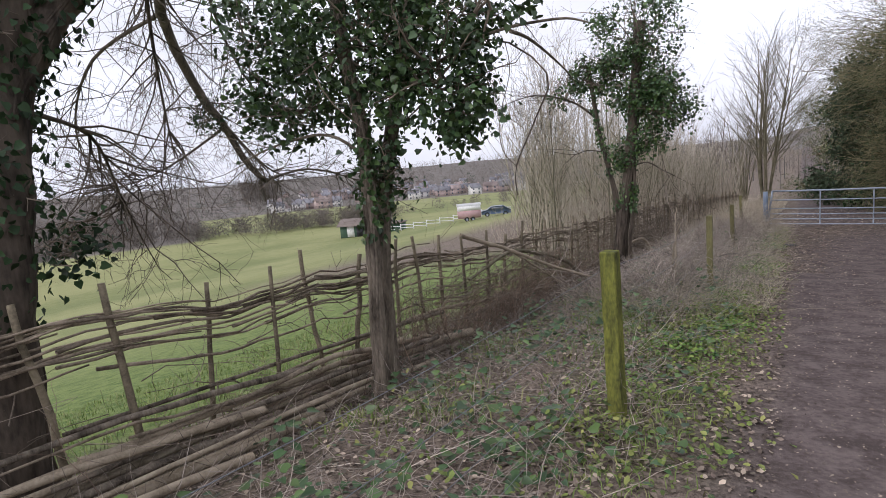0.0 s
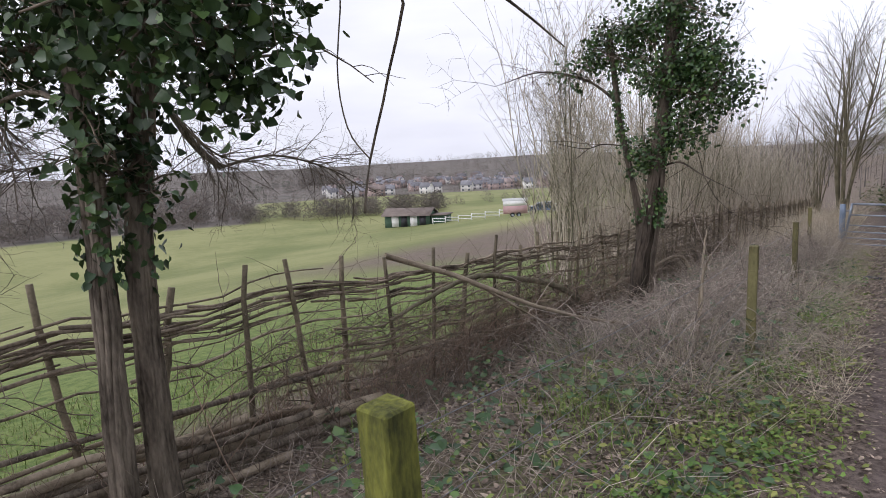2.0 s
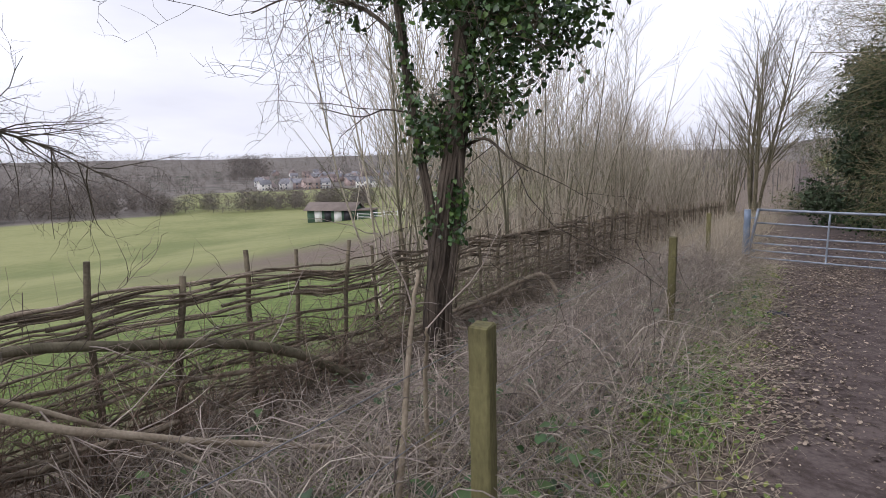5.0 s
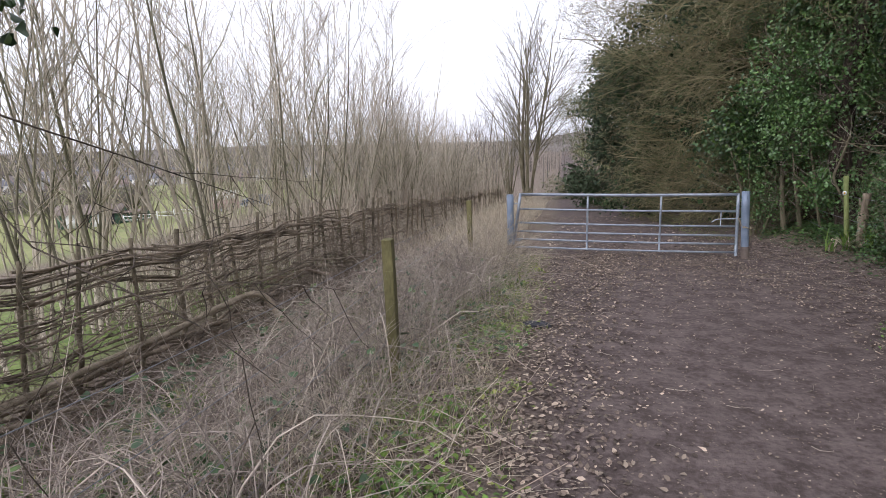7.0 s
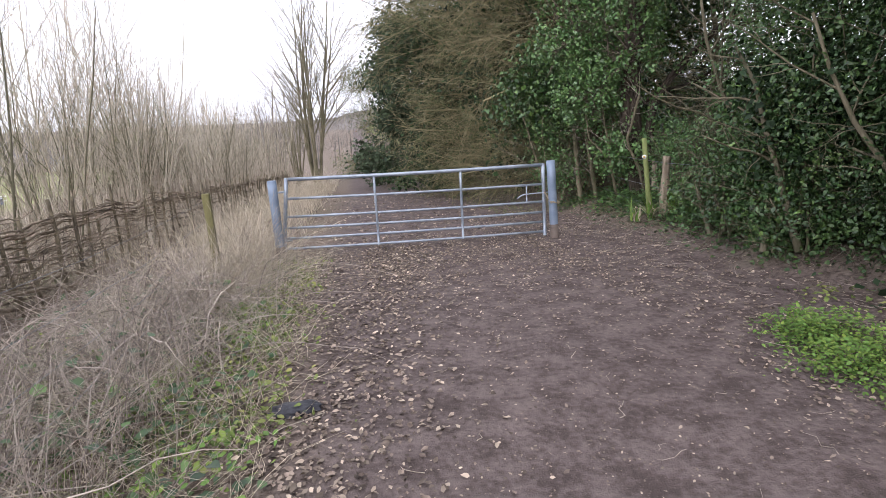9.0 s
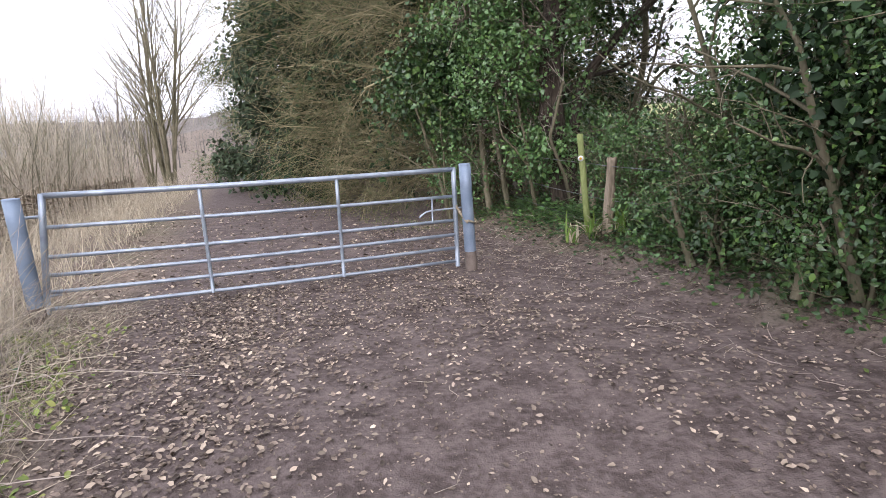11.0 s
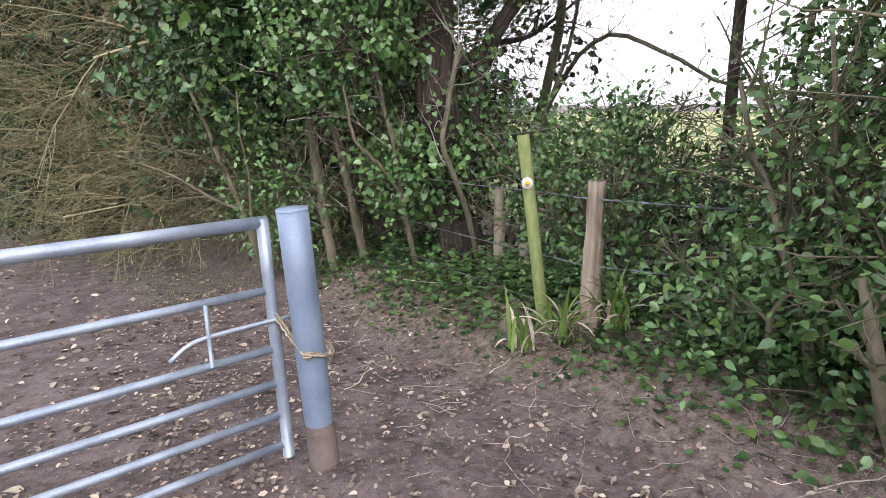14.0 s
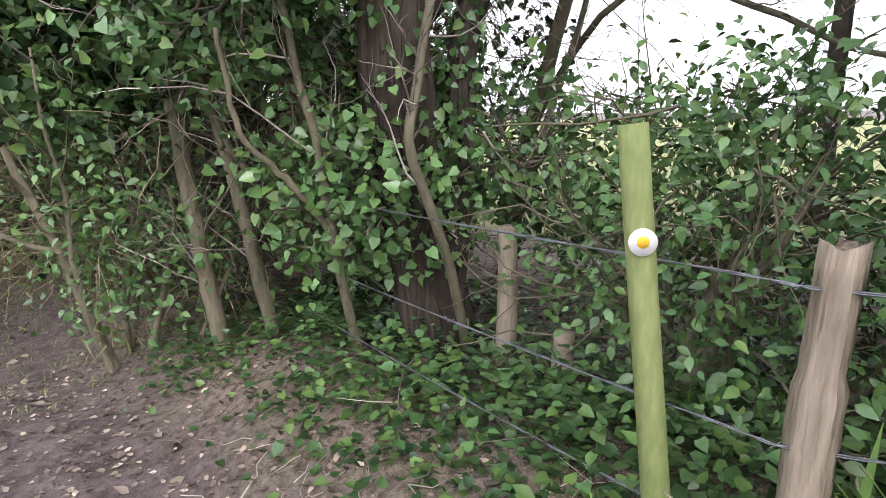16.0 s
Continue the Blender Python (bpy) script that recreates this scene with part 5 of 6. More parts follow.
for pts, r0_, r1_, lab in (
        ([gz(5.72, 18.7, -0.05), (5.55, 18.7, 0.5), (5.62, 18.7, 0.8), (5.35, 18.65, 1.5), (5.1, 18.6, 2.2)], 0.036, 0.02, "pale forked sapling stem in the hedge"),
        ([(5.5, 18.7, 0.42), (5.2, 18.7, 0.68), (4.95, 18.7, 1.1), (4.8, 18.7, 1.8)], 0.022, 0.012, "thin bare side stem in the hedge"),
        ([gz(5.2, 18.75, -0.05), (5.12, 18.75, 0.3), (5.05, 18.8, 0.8), (4.9, 18.8, 1.5)], 0.045, 0.03, "smooth grey sapling in the hedge"),
        ([gz(4.98, 18.95, -0.05), (4.9, 18.95, 0.4), (4.85, 19.0, 1.2)], 0.05, 0.04, "brown hedge stem with rough bark"),
        ([gz(5.27, 18.05, -0.05), (5.11, 18.0, 0.59), (5.05, 18.0, 0.99), (5.0, 18.05, 1.32), (4.95, 18.1, 1.8)], 0.026, 0.014, "pale forked elder stem in front of the ivy"),
        ([(5.11, 18.0, 0.6), (4.93, 18.03, 0.85), (4.75, 18.08, 1.06), (4.7, 18.1, 1.43)], 0.018, 0.010, "pale side stem of the forked elder"),
        ([gz(5.53, 17.55, -0.05), (5.4, 17.55, 0.5), (5.18, 17.55, 0.99), (5.28, 17.6, 1.3), (5.38, 17.6, 1.7)], 0.024, 0.018, "twisted ivy stem climbing the old trunk"),
        ([gz(6.2, 17.9, -0.05), (6.43, 17.9, 0.71), (6.65, 17.9, 1.14), (7.0, 17.9, 1.78), (7.2, 17.9, 2.6)], 0.03, 0.016, "slender tan sapling leaning over the gap"),
        ([gz(7.3, 18.7, -0.05), (7.1, 18.5, 0.6), (7.0, 18.15, 1.5), (6.9, 17.9, 2.3), (6.6, 17.8, 3.6)], 0.06, 0.035, "slender leaning field maple stem"),
        ([gz(7.3, 18.8, 0.4), (7.1, 18.1, 1.45), (7.0, 17.5, 1.86), (7.0, 16.9, 1.66), (7.0, 16.4, 1.40), (7.1, 15.8, 1.3)], 0.028, 0.010, "arching bare limb over the hedge gap"),
        ([gz(7.0, 16.1, -0.05), (7.0, 16.05, 0.6), (7.0, 15.96, 1.2), (7.1, 15.9, 2.0), (7.2, 15.8, 3.2)], 0.03, 0.022, "slim ivy-spotted trunk by the field edge"),
        ([gz(7.8, 15.9, -0.05), (7.8, 15.85, 1.0), (7.7, 15.7, 2.4), (7.7, 15.6, 3.6)], 0.05, 0.035, "slim grey trunk by the field edge"),
        ([gz(4.75, 14.5, -0.05), (4.78, 14.5, 0.3), (4.74, 14.45, 0.62)], 0.016, 0.012, "short pale hedge stem"),
        ([gz(4.68, 13.6, -0.05), (4.72, 13.6, 0.4), (4.66, 13.5, 1.1)], 0.018, 0.012, "thin greenish hedge stem in ivy")):
    pole("hedge_sapling", pts, r0_, r1_, BARK_GREEN, lab, "sapling", 18, 12 if r0_ > 0.02 else 0, int(abs(pts[0][0] * 1000)))

evergreen(121, 5.75, 16.6, 1.12, 0.64, "ivy and elder bush behind the fence posts", clumps=170, per=28, leaf=0.046)
evergreen(122, 5.42, 15.05, 1.6, 0.55, "dense ivy bush overhanging the path edge", clumps=150, per=42, leaf=0.044)
evergreen(134, 5.22, 14.3, 3.3, 0.74, "tall dense ivy bush in the hedge beside the path", clumps=300, per=42, leaf=0.045, low=0.12)
evergreen(135, 4.92, 14.55, 0.75, 0.52, "low ivy spilling from the hedge onto the path edge", leaf_mat=IVY, clumps=80, per=28, low=0.02, stems=4, twigs=16, leaf=0.05)
evergreen(136, 4.85, 13.5, 0.7, 0.5, "low ivy spilling from the hedge onto the path edge", leaf_mat=IVY, clumps=70, per=28, low=0.02, stems=4, twigs=16, leaf=0.05)
evergreen(137, 5.1, 15.3, 0.55, 0.36, "low ivy and nettle mound at the hedge foot", leaf_mat=LAUREL, clumps=50, per=26, low=0.02, stems=3, twigs=12, leaf=0.046)
evergreen(123, 5.02, 13.5, 2.4, 0.85, "dense dark ivy hedge beside the path", leaf_mat=IVY, clumps=260, per=44, leaf=0.043, low=0.06)
evergreen(124, 4.98, 12.2, 2.3, 0.8, "dense dark ivy hedge beside the path", leaf_mat=IVY_MID, clumps=260, per=44, leaf=0.043, low=0.06)
evergreen(125, 5.05, 10.8, 2.4, 0.85, "dark ivy and bramble hedge beside the path", leaf_mat=IVY_SHADED, clumps=260, per=44, leaf=0.043, low=0.06)
evergreen(126, 5.1, 9.2, 2.4, 0.9, "dark ivy and bramble hedge beside the path", leaf_mat=IVY_SHADED, clumps=240, per=44, leaf=0.043, low=0.06)
evergreen(127, 6.4, 15.9, 0.7, 0.6, "low bramble and ivy mound behind the wire", leaf_mat=IVY, clumps=60, per=30, low=0.05)
evergreen(128, 4.8, 19.6, 2.2, 0.7, "glossy laurel-like shrub beside the track", clumps=150, per=30)
evergreen(130, 2.7, 32.0, 0.6, 0.75, "dark low shrub at the track side", leaf_mat=LAUREL, clumps=60, per=14, low=0.05, shape=KITE)
evergreen(131, 7.4, 17.3, 1.3, 0.8, "thin hedge of elder and bramble at the field edge", leaf_mat=HERB, clumps=60, per=10, twigs=120)
evergreen(132, 8.0, 15.4, 1.4, 0.9, "thin hedge of elder and bramble at the field edge", leaf_mat=HERB, clumps=40, per=9, twigs=140)
evergreen(133, 8.2, 13.4, 1.6, 0.9, "thin hedge of bramble at the field edge", leaf_mat=IVY, clumps=90, per=12, twigs=100)

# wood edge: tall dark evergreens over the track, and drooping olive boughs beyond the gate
hedge_tree(141, (6.4, 11.3), 6.5, 2.1, "tall dark holly with ivy overhanging the path", IVY_SHADED, 2600, per=24, leaf=0.065, shape=LOBED, reach=(-0.5, -0.2), trunk_r=0.17, sd=0.17)
hedge_tree(142, (6.8, 8.8), 7.0, 2.5, "tall dark holly with ivy overhanging the path", IVY_SHADED, 2000, per=22, leaf=0.075, shape=LOBED, reach=(-0.3, 0), trunk_r=0.2, sd=0.2)
hedge_tree(143, (7.2, 7.2), 7.0, 2.6, "tall dark evergreen tree beside the track", IVY_SHADED, 900, per=14, leaf=0.11, trunk_r=0.18, sd=0.22)
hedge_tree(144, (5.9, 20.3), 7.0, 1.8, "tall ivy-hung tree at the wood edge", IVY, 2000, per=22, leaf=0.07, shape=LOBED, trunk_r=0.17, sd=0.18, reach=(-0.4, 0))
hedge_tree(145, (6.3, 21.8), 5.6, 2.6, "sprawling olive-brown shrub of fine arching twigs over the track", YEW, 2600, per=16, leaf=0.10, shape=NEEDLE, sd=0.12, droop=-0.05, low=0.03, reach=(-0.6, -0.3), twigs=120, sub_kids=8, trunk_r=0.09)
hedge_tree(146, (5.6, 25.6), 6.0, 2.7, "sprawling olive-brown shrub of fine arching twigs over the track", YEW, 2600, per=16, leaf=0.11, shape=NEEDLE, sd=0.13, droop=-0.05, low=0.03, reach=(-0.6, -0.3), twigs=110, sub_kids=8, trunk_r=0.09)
hedge_tree(147, (5.6, 28.8), 7.5, 2.8, "large dark yew at the wood edge", IVY_SHADED, 1300, per=16, leaf=0.14, sd=0.28, low=0.08)
hedge_tree(148, (4.9, 32.5), 7.0, 2.6, "dark evergreen tree along the track", FAR_GREEN, 1200, per=15, leaf=0.16, sd=0.3, low=0.06)
hedge_tree(149, (4.5, 37.0), 7.5, 2.8, "dark evergreen tree along the track", FAR_GREEN, 1000, per=14, leaf=0.2, sd=0.32, low=0.06)
hedge_tree(150, (4.6, 42.5), 8.0, 3.0, "olive evergreen tree along the track", YEW, 900, per=20, leaf=0.26, shape=NEEDLE, sd=0.3, low=0.06)
hedge_tree(151, (4.0, 49.0), 8.0, 3.2, "olive evergreen tree along the track", YEW, 800, per=20, leaf=0.3, shape=NEEDLE, sd=0.34, low=0.06)
hedge_tree(154, (5.4, 27.2), 10.0, 4.4, "tall twiggy tree arching high over the track", YEW, 2400, per=12, leaf=0.13, shape=NEEDLE, sd=0.16, droop=-0.02, low=0.4, reach=(-0.5, -0.1), twigs=60, sub_kids=8, trunk_r=0.2)
hedge_tree(155, (6.0, 21.5), 9.0, 3.8, "tall twiggy tree arching high over the track", YEW, 2200, per=12, leaf=0.12, shape=NEEDLE, sd=0.16, droop=-0.02, low=0.45, reach=(-0.5, -0.1), twigs=50, sub_kids=8, trunk_r=0.18)
hedge_tree(152, (7.4, 23.4), 8.5, 2.8, "tall dark tree behind the hedge", IVY_SHADED, 900, per=15, leaf=0.14, sd=0.28)
hedge_tree(153, (8.8, 26.0), 9.0, 3.0, "tall dark tree behind the hedge", IVY_SHADED, 900, per=15, leaf=0.15, sd=0.3)


def bare_tree(seed, x, y, h, n, label, r0_=0.06, spread=0.16, mat=BARK_GREEN, name="bare_tree", depth=2, kids=7):
    rng = np.random.default_rng(seed)
    z = float(height(x, y))
    t = thing(name, label, "tree", "bare trees", at=(x, y, z))
    out = []
    for i in range(n):
        a = 6.28 * i / n + rng.uniform(-0.4, 0.4)
        grow(rng, (0.16 * math.cos(a), 0.16 * math.sin(a), -0.05), (spread * math.cos(a) * rng.uniform(0.5, 1.6), spread * math.sin(a) * rng.uniform(0.5, 1.6), 1), h * rng.uniform(0.75, 1.05),
             r0_ * rng.uniform(0.7, 1.2), depth, out, 0.045, 0.03, 0.5, kids, 0.42, 0.25, 0.3)
    b = Buf()
    limbs(b, out, 0.006)
    put("branch_crown", b, mat, t)
    tb = Buf()
    tubes(tb, np.array([(0, 0, -0.1), (0, 0, 0.5), (0.02, 0, 1.1)]), np.array([0.32, 0.26, 0.20]), 14)
    put("trunk", tb, mat, t, smooth=True)


bare_tree(161, -1.45, 41.5, 10.2, 10, "bare many-stemmed tree beside the track beyond the gate", 0.10, 0.10, kids=9)
bare_tree(162, -3.6, 53, 7.0, 7, "bare tree further along the track", 0.08, 0.2)
bare_tree(163, 3.4, 62, 8, 7, "bare tree closing the end of the track", 0.08, 0.2, FAR_TWIG)
bare_tree(164, -6.5, 60, 8, 7, "bare tree by the far bend of the track", 0.08, 0.2, FAR_TWIG)
# deeper wood behind the hedge, added as backing to close sky gaps
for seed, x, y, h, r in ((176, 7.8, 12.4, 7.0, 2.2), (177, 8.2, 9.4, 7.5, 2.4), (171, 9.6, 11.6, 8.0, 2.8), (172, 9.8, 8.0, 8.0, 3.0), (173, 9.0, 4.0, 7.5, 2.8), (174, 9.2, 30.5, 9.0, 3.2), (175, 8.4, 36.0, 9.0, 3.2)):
    hedge_tree(seed, (x, y), h, r, "tall dark tree added as backing behind the hedge", IVY_SHADED, 1700, per=24, leaf=0.105, sd=0.28, low=0.03)
# high canopy added over the path gap to shade it, clear of the view
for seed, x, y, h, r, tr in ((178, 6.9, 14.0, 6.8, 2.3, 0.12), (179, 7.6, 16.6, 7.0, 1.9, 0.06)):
    hedge_tree(seed, (x, y), h, r, "added ivy-hung tree shading the path from above the view", IVY_SHADED, 1500, per=22, leaf=0.075, shape=LOBED, sd=0.2, low=0.5, droop=0.0, trunk_r=tr, twigs=24)


# ---- valley and distance ----
def far_wood(name, seed, places, size, label, mat=FAR_TWIG, strokes=46, width=0.02, kind="stuff", low=0.1):
    """Distant trees: many thin upright strokes in a dome on a short stem."""
    rng = np.random.default_rng(seed)
    xy = np.asarray(places, float)
    n = len(xy)
    z = height(xy[:, 0], xy[:, 1])
    H = rng.uniform(*size, n)
    R = H * rng.uniform(0.32, 0.5, n)
    a = rng.uniform(0, 6.28, (n, strokes))
    u = rng.uniform(low, 0.9, (n, strokes))
    rr = R[:, None] * np.sqrt(rng.uniform(0, 1, (n, strokes))) * np.sin(np.pi * (0.2 + 0.75 * u))
    C = np.stack((xy[:, :1] + rr * np.cos(a), xy[:, 1:] + rr * np.sin(a), z[:, None] + u * H[:, None]), -1).reshape(-1, 3)
    m = len(C)
    D = np.stack((rng.normal(0, 0.9, m), rng.normal(0, 0.9, m), rng.normal(0.5, 0.8, m)), 1)
    S = np.repeat(H, strokes) * rng.uniform(0.06, 0.15, m)
    N = rng.normal(0, 1, (m, 3))
    b = Buf()
    wide = (NEEDLE[0] * np.array([width / 0.05 * 1.0, 1, 1]), NEEDLE[1])
    leaves(b, C, D, N, S, wide)
    stems = np.stack((xy[:, 0], xy[:, 1], z - 0.3), 1)[:, None] + np.array([0, 0, 1])[None, None] * (np.linspace(0, 0.6, 3)[None, :, None] * H[:, None, None])
    tubes(b, stems, H[:, None] * 0.012 * np.array([[1, 0.7, 0.3]]), 4, cap=False)
    tagged(put(name, b, mat), label, "woodland", kind=kind)


def polar(rng, n, a0, a1, r0_, r1_):
    """Places by bearing (degrees left of the track's line) and distance."""
    a = np.radians(rng.uniform(a0, a1, n))
    r = rng.uniform(r0_, r1_, n)
    return np.stack((-np.sin(a) * r, np.cos(a) * r), 1)


rf = np.random.default_rng(201)
far_wood("meadow_hedge", 202, np.concatenate((polar(rf, 120, 38, 58, 131, 144), polar(rf, 300, 57, 98, 137, 158))), (2.4, 5.4), "scrubby bare hedge along the far edge of the meadow", strokes=230, width=0.13)
far_wood("valley_hedge", 203, polar(rf, 46, 20, 42, 150, 160), (1.2, 3.6), "low bare hedge between the valley fields", strokes=160, width=0.12)
far_wood("valley_thicket", 204, polar(rf, 460, 59, 98, 155, 320), (3.0, 7.5), "brown winter thicket on the valley floor", strokes=150, width=0.11)
far_wood("field_hedge", 205, polar(rf, 170, 8, 62, 396, 408), (2.0, 4.0), "hedge along the houses", strokes=80, width=0.08)
far_wood("village_trees", 206, polar(rf, 420, 5, 64, 415, 760), (6, 13), "bare trees among the houses", strokes=110, width=0.10)
far_wood("village_evergreens", 207, polar(rf, 80, 8, 62, 415, 900), (6, 14), "dark conifers among the houses", FAR_GREEN, strokes=140, width=0.09)
far_wood("ridge_wood", 208, polar(rf, 900, 0, 100, 700, 1250), (10, 19), "winter woodland on the slope beyond the village", strokes=80, width=0.07)
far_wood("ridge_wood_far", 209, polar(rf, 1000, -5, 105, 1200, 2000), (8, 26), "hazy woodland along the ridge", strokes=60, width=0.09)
far_wood("horizon_wood", 215, polar(rf, 1000, -8, 108, 1900, 2700), (8, 32), "grey woodland on the horizon", strokes=44, width=0.12)
far_wood("ridge_clump", 210, polar(rf, 30, 49.2, 52.4, 690, 730), (24, 32), "domed clump of trees on the ridge", strokes=150, width=0.06)
far_wood("left_wood", 211, polar(rf, 420, 60, 105, 300, 700), (7, 14), "bare woodland across the valley", strokes=100, width=0.06)
far_wood("right_tree_line", 212, polar(rf, 200, -125, -30, 150, 190), (4, 8), "distant tree line beyond the right-hand field", strokes=70, width=0.06)
far_wood("track_end_wood", 213, polar(rf, 160, -14, 14, 72, 150), (4, 8), "bare trees closing the end of the track", strokes=100, width=0.03)
far_wood("behind_hedge", 214, polar(rf, 60, 120, 240, 30, 60), (4, 8), "bare trees behind the walker", strokes=60, width=0.03)


def house(wall_mat, roof_mat, w, d, h):
    t = thing("house", "two-storey village house with pitched roof and chimney", "house", "village houses")
    b = Buf()
    box(b, -w / 2, w / 2, -d / 2, d / 2, -1, h)
    b.add([(-w / 2, -d / 2, h), (-w / 2, d / 2, h), (-w / 2, 0, h + d * 0.42), (w / 2, -d / 2, h), (w / 2, d / 2, h), (w / 2, 0, h + d * 0.42)], [(0, 1, 2), (3, 5, 4)])
    put("wall", b, wall_mat, t)
    for s in (-1, 1):
        b = Buf()
        e = 0.35
        y0, y1, z0, z1 = s * (d / 2 + e), 0, h - e * 0.84, h + d * 0.42 + 0.05
        b.add([(-w / 2 - e, y0, z0), (w / 2 + e, y0, z0), (w / 2 + e, y1, z1), (-w / 2 - e, y1, z1),
               (-w / 2 - e, y0, z0 + 0.16), (w / 2 + e, y0, z0 + 0.16), (w / 2 + e, y1, z1 + 0.16), (-w / 2 - e, y1, z1 + 0.16)],
              [(0, 1, 2, 3), (4, 5, 6, 7), (0, 1, 5, 4), (1, 2, 6, 5), (3, 0, 4, 7)])
        roof = put("roof", b, roof_mat, t)
    put("chimney", boxed(w / 2 - 1.2, w / 2 - 0.4, -0.4, 0.4, h, h + d * 0.42 + 1.0), BRICK_FAR, roof)
    for s in (-1, 1):
        for x in (-w * 0.28, w * 0.28):
            for z in (0.9, 3.4):
                if z + 1.2 < h:
                    put("window", boxed(x - 0.6, x + 0.6, s * d / 2 - 0.05, s * d / 2 + 0.05, z, z + 1.2), GLASS_FAR, t)
    return t


def village():
    rng = np.random.default_rng(221)
    kinds = [house(BRICK_FAR, ROOF_FAR, 9, 7, 5.0), house(RENDER_FAR, SLATE_FAR, 8, 7, 5.0), house(BRICK_FAR, SLATE_FAR, 12, 7, 5.0), house(RENDER_FAR, ROOF_FAR, 8, 6.5, 2.7)]
    spots = []
    for i in range(130):
        a = math.radians(rng.uniform(16, 50))
        r = 408 + 420 * rng.uniform(0, 1) ** 1.4
        spots.append((-math.sin(a) * r, math.cos(a) * r))
    for i, (x, y) in enumerate(spots):
        m = pose(x, y, float(height(x, y)), 0, 0, math.degrees(math.atan2(-x, y)) + rng.normal(0, 25))
        if i < 4:
            kinds[i].matrix_basis = m
        else:
            copy_thing(kinds[int(rng.choice((0, 1, 1, 2, 2, 3)))], m)


village()


def stable():
    x, y = -66.6, 75.6
    z = float(height(x, y)) + 0.05
    t = thing("stable_block", "low dark green timber stable with white doors", "stable", at=(x, y, z))
    t.rotation_euler = (0, 0, radians(22))
    put("wall", boxed(-4.2, 4.2, -2, 2, -0.3, 2.1), STABLE_GREEN, t)
    for s in (-1, 1):
        b = Buf()
        y0, y1, z0, z1 = s * 2.6, 0, 1.95, 3.05
        b.add([(-4.6, y0, z0), (4.6, y0, z0), (4.6, y1, z1), (-4.6, y1, z1), (-4.6, y0, z0 + 0.14), (4.6, y0, z0 + 0.14), (4.6, y1, z1 + 0.14), (-4.6, y1, z1 + 0.14)],
              [(0, 1, 2, 3), (4, 5, 6, 7), (0, 1, 5, 4), (1, 2, 6, 5), (3, 0, 4, 7)])
        put("roof", b, STABLE_ROOF, t)
    for s in (-1, 1):
        b = Buf()
        b.add([(s * 4.2, -2, 2.1), (s * 4.2, 2, 2.1), (s * 4.2, 0, 2.98)], [(0, 1, 2)])
        put("gable", b, STABLE_GREEN, t)
    for xx in (-2.2, 1.3):
        put("door", boxed(xx - 0.65, xx + 0.65, -2.08, -1.99, 0, 1.95), WHITE, t, "white stable door")
    # open doors: black panels on the wall stand for the shade inside
    for xx in (-0.5, 3.0):
        put("door", boxed(xx - 0.6, xx + 0.6, -2.06, -1.99, 0, 1.95), PLASTIC_AND_DOOR_SHADE, t, "black panel for the shade inside an open stable door")
    put("lean_to", boxed(4.3, 7.2, -1.6, 1.6, -0.3, 1.9), STABLE_GREEN, t)
    put("lean_to_roof", boxed(4.25, 7.5, -2.0, 1.9, 1.9, 2.05), STABLE_ROOF, t)
    for k in range(9):
        xx, yy = -60.5 + k * 2.5, 74.5 + k * 0.35
        zz = float(height(xx, yy))
        r = thing("paddock_rail", "white post and rail paddock fence panel", "fence", "paddock rails", at=(xx, yy, zz))
        r.rotation_euler = (0, 0, math.atan2(0.35, 2.5))
        put("post", boxed(-0.06, 0.06, -0.06, 0.06, -0.3, 1.2), WHITE, r)
        for zz2 in (0.5, 1.0):
            put("rail", boxed(0.06, 2.46, -0.03, 0.03, zz2, zz2 + 0.12), WHITE, r)


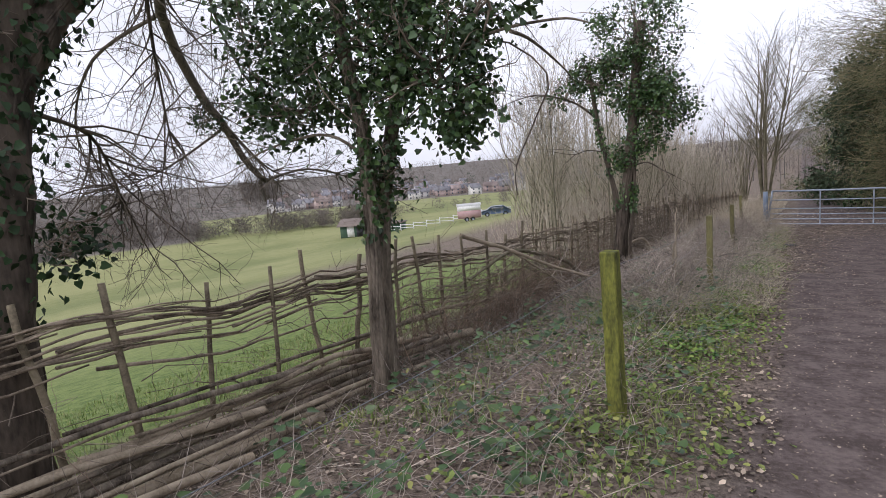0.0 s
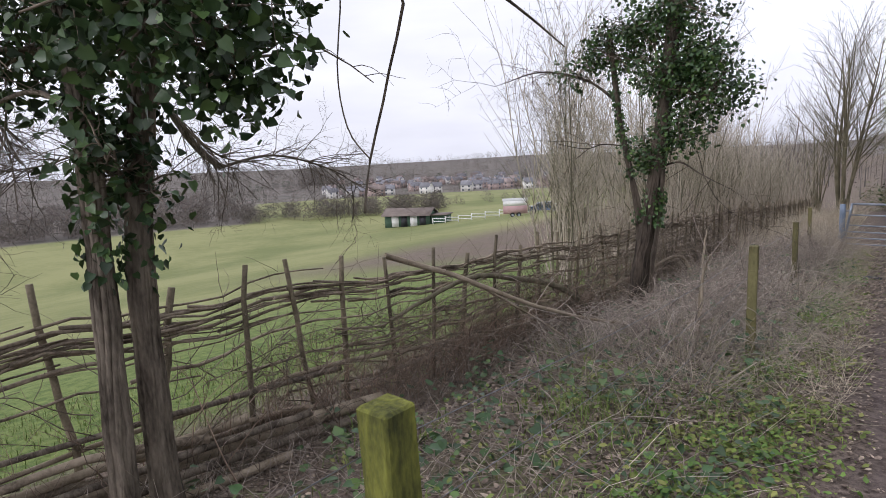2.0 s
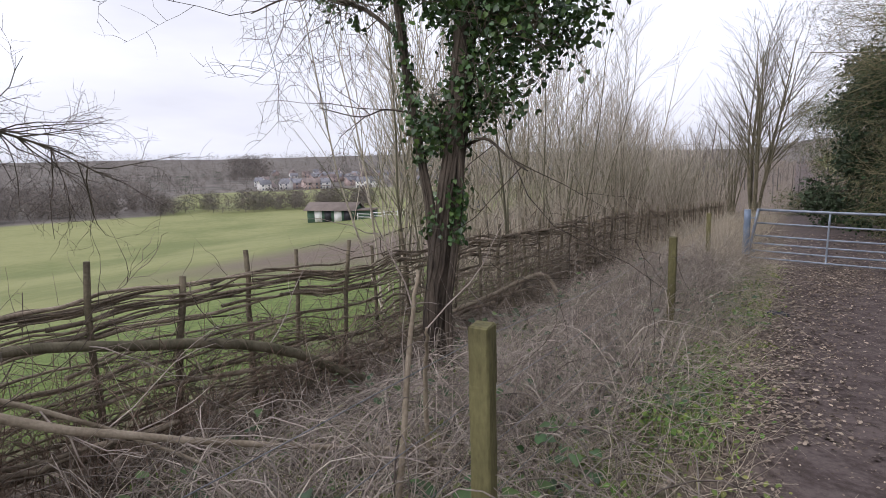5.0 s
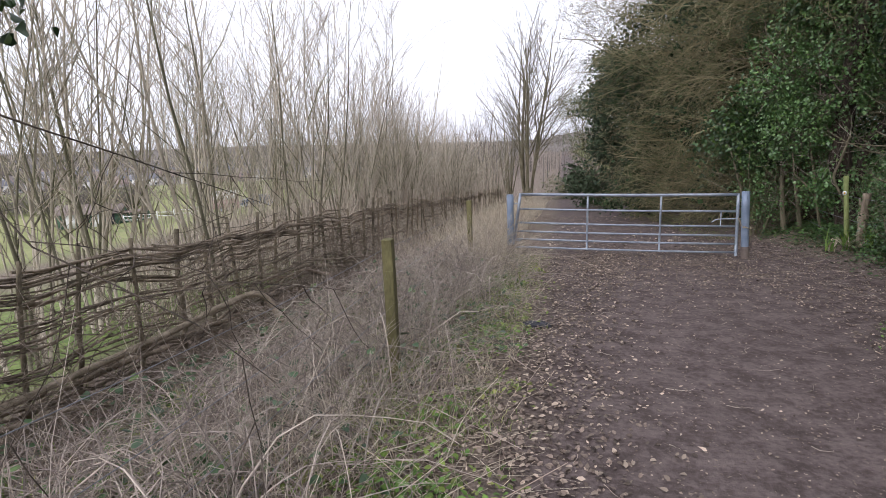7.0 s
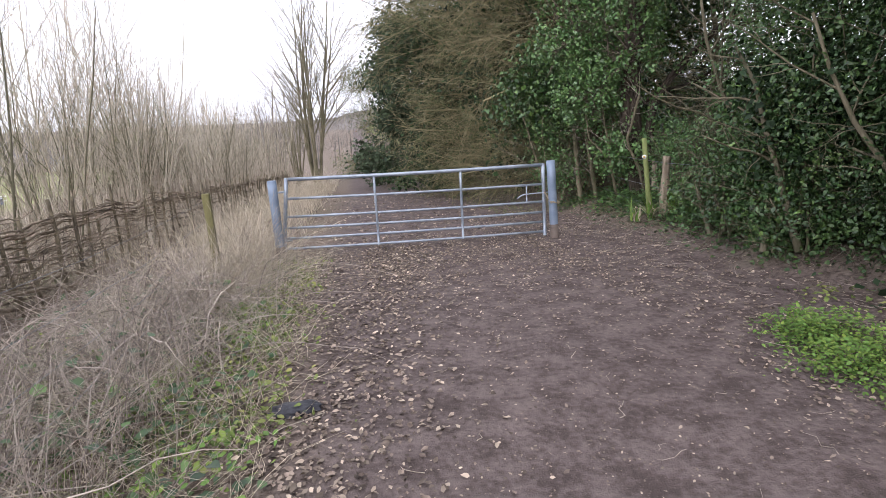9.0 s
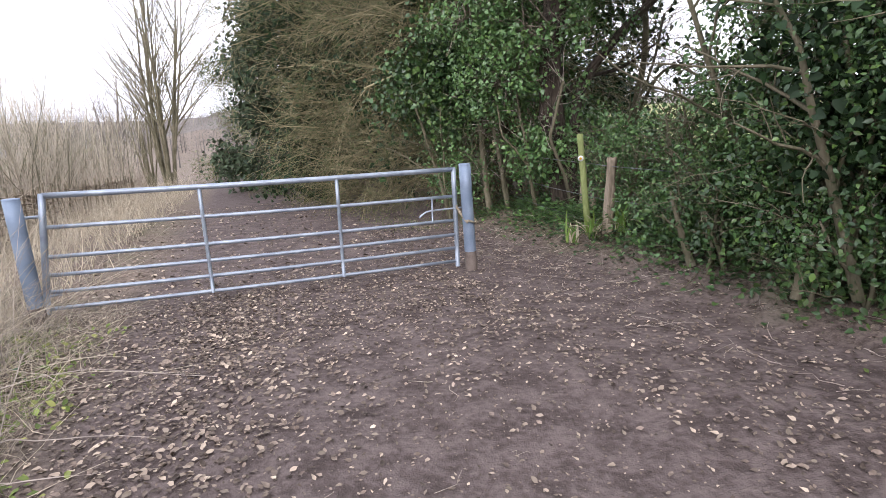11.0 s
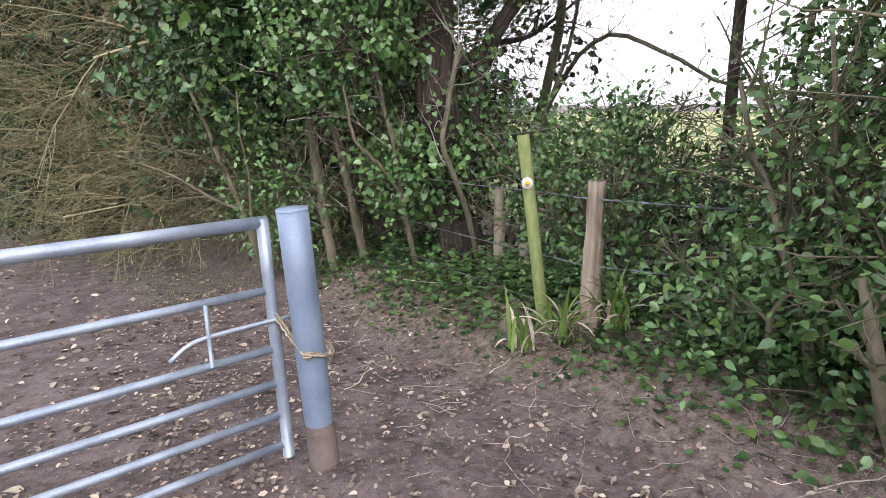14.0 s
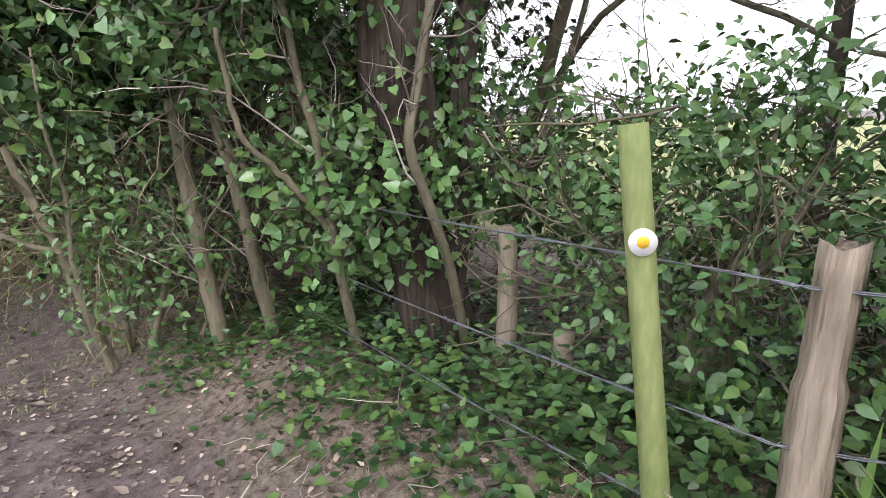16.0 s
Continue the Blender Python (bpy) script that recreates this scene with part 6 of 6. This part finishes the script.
def wheel(parent, x, y, z, r, w):
    b = Buf()
    tubes(b, np.array([(x, y - w / 2, z), (x, y + w / 2, z)]), np.array([r, r]), 16)
    rim = put("wheel", b, TYRE, parent)
    b = Buf()
    tubes(b, np.array([(x, y - w / 2 - 0.01, z), (x, y + w / 2 + 0.01, z)]), np.array([r * 0.55, r * 0.55]), 14)
    put("hub", b, STEEL, rim)


def trailer_and_car():
    x, y = -41.4, 70.2
    t = thing("horse_trailer", "white-roofed horse trailer with faded red sides", "trailer", at=stand(x, y, 0.0))
    t.rotation_euler = (0, 0, radians(35))
    put("body", boxed(-1.7, 1.7, -0.95, 0.95, 0.45, 1.6), PINKISH, t)
    put("upper_body", boxed(-1.7, 1.7, -0.95, 0.95, 1.6, 2.3), WHITE, t)
    b = Buf()
    tubes(b, np.array([(-1.8, 0, 2.2), (1.8, 0, 2.2)]), np.array([0.95, 0.95]), 20)
    for v in b.v:
        v[:, 2] = np.maximum((v[:, 2] - 2.2) * 0.35 + 2.3, 2.29)
    put("roof", b, WHITE, t)
    for xx in (-0.45, 0.45):
        for s in (-0.9, 0.9):
            wheel(t, xx, s, 0.33, 0.33, 0.2)
    x, y = -38.0, 72.4
    c = thing("parked_car", "dark blue-grey car parked beside the trailer", "car", at=stand(x, y, 0.0))
    c.rotation_euler = (0, 0, radians(30))
    prof = [(-2.2, 0.35), (-2.2, 0.85), (-1.35, 0.98), (-0.7, 1.45), (1.1, 1.5), (1.9, 1.0), (2.2, 0.9), (2.2, 0.35)]
    b = Buf()
    n = len(prof)
    b.add([(px, s * 0.85, pz) for s in (-1, 1) for px, pz in prof], [(i, (i + 1) % n, n + (i + 1) % n, n + i) for i in range(n)])
    for s in (0, n):
        b.t.append(np.array([(s, s + i, s + i + 1) for i in range(1, n - 1)]))
    put("body", b, CAR_PAINT, c)
    for s in (-0.86, 0.86):
        put("window", boxed(-0.7, 1.1, s - 0.01, s + 0.01, 1.02, 1.38), GLASS_FAR, c)
    for xx in (-1.35, 1.35):
        for s in (-0.8, 0.8):
            wheel(c, xx, s, 0.33, 0.33, 0.2)


stable()
trailer_and_car()
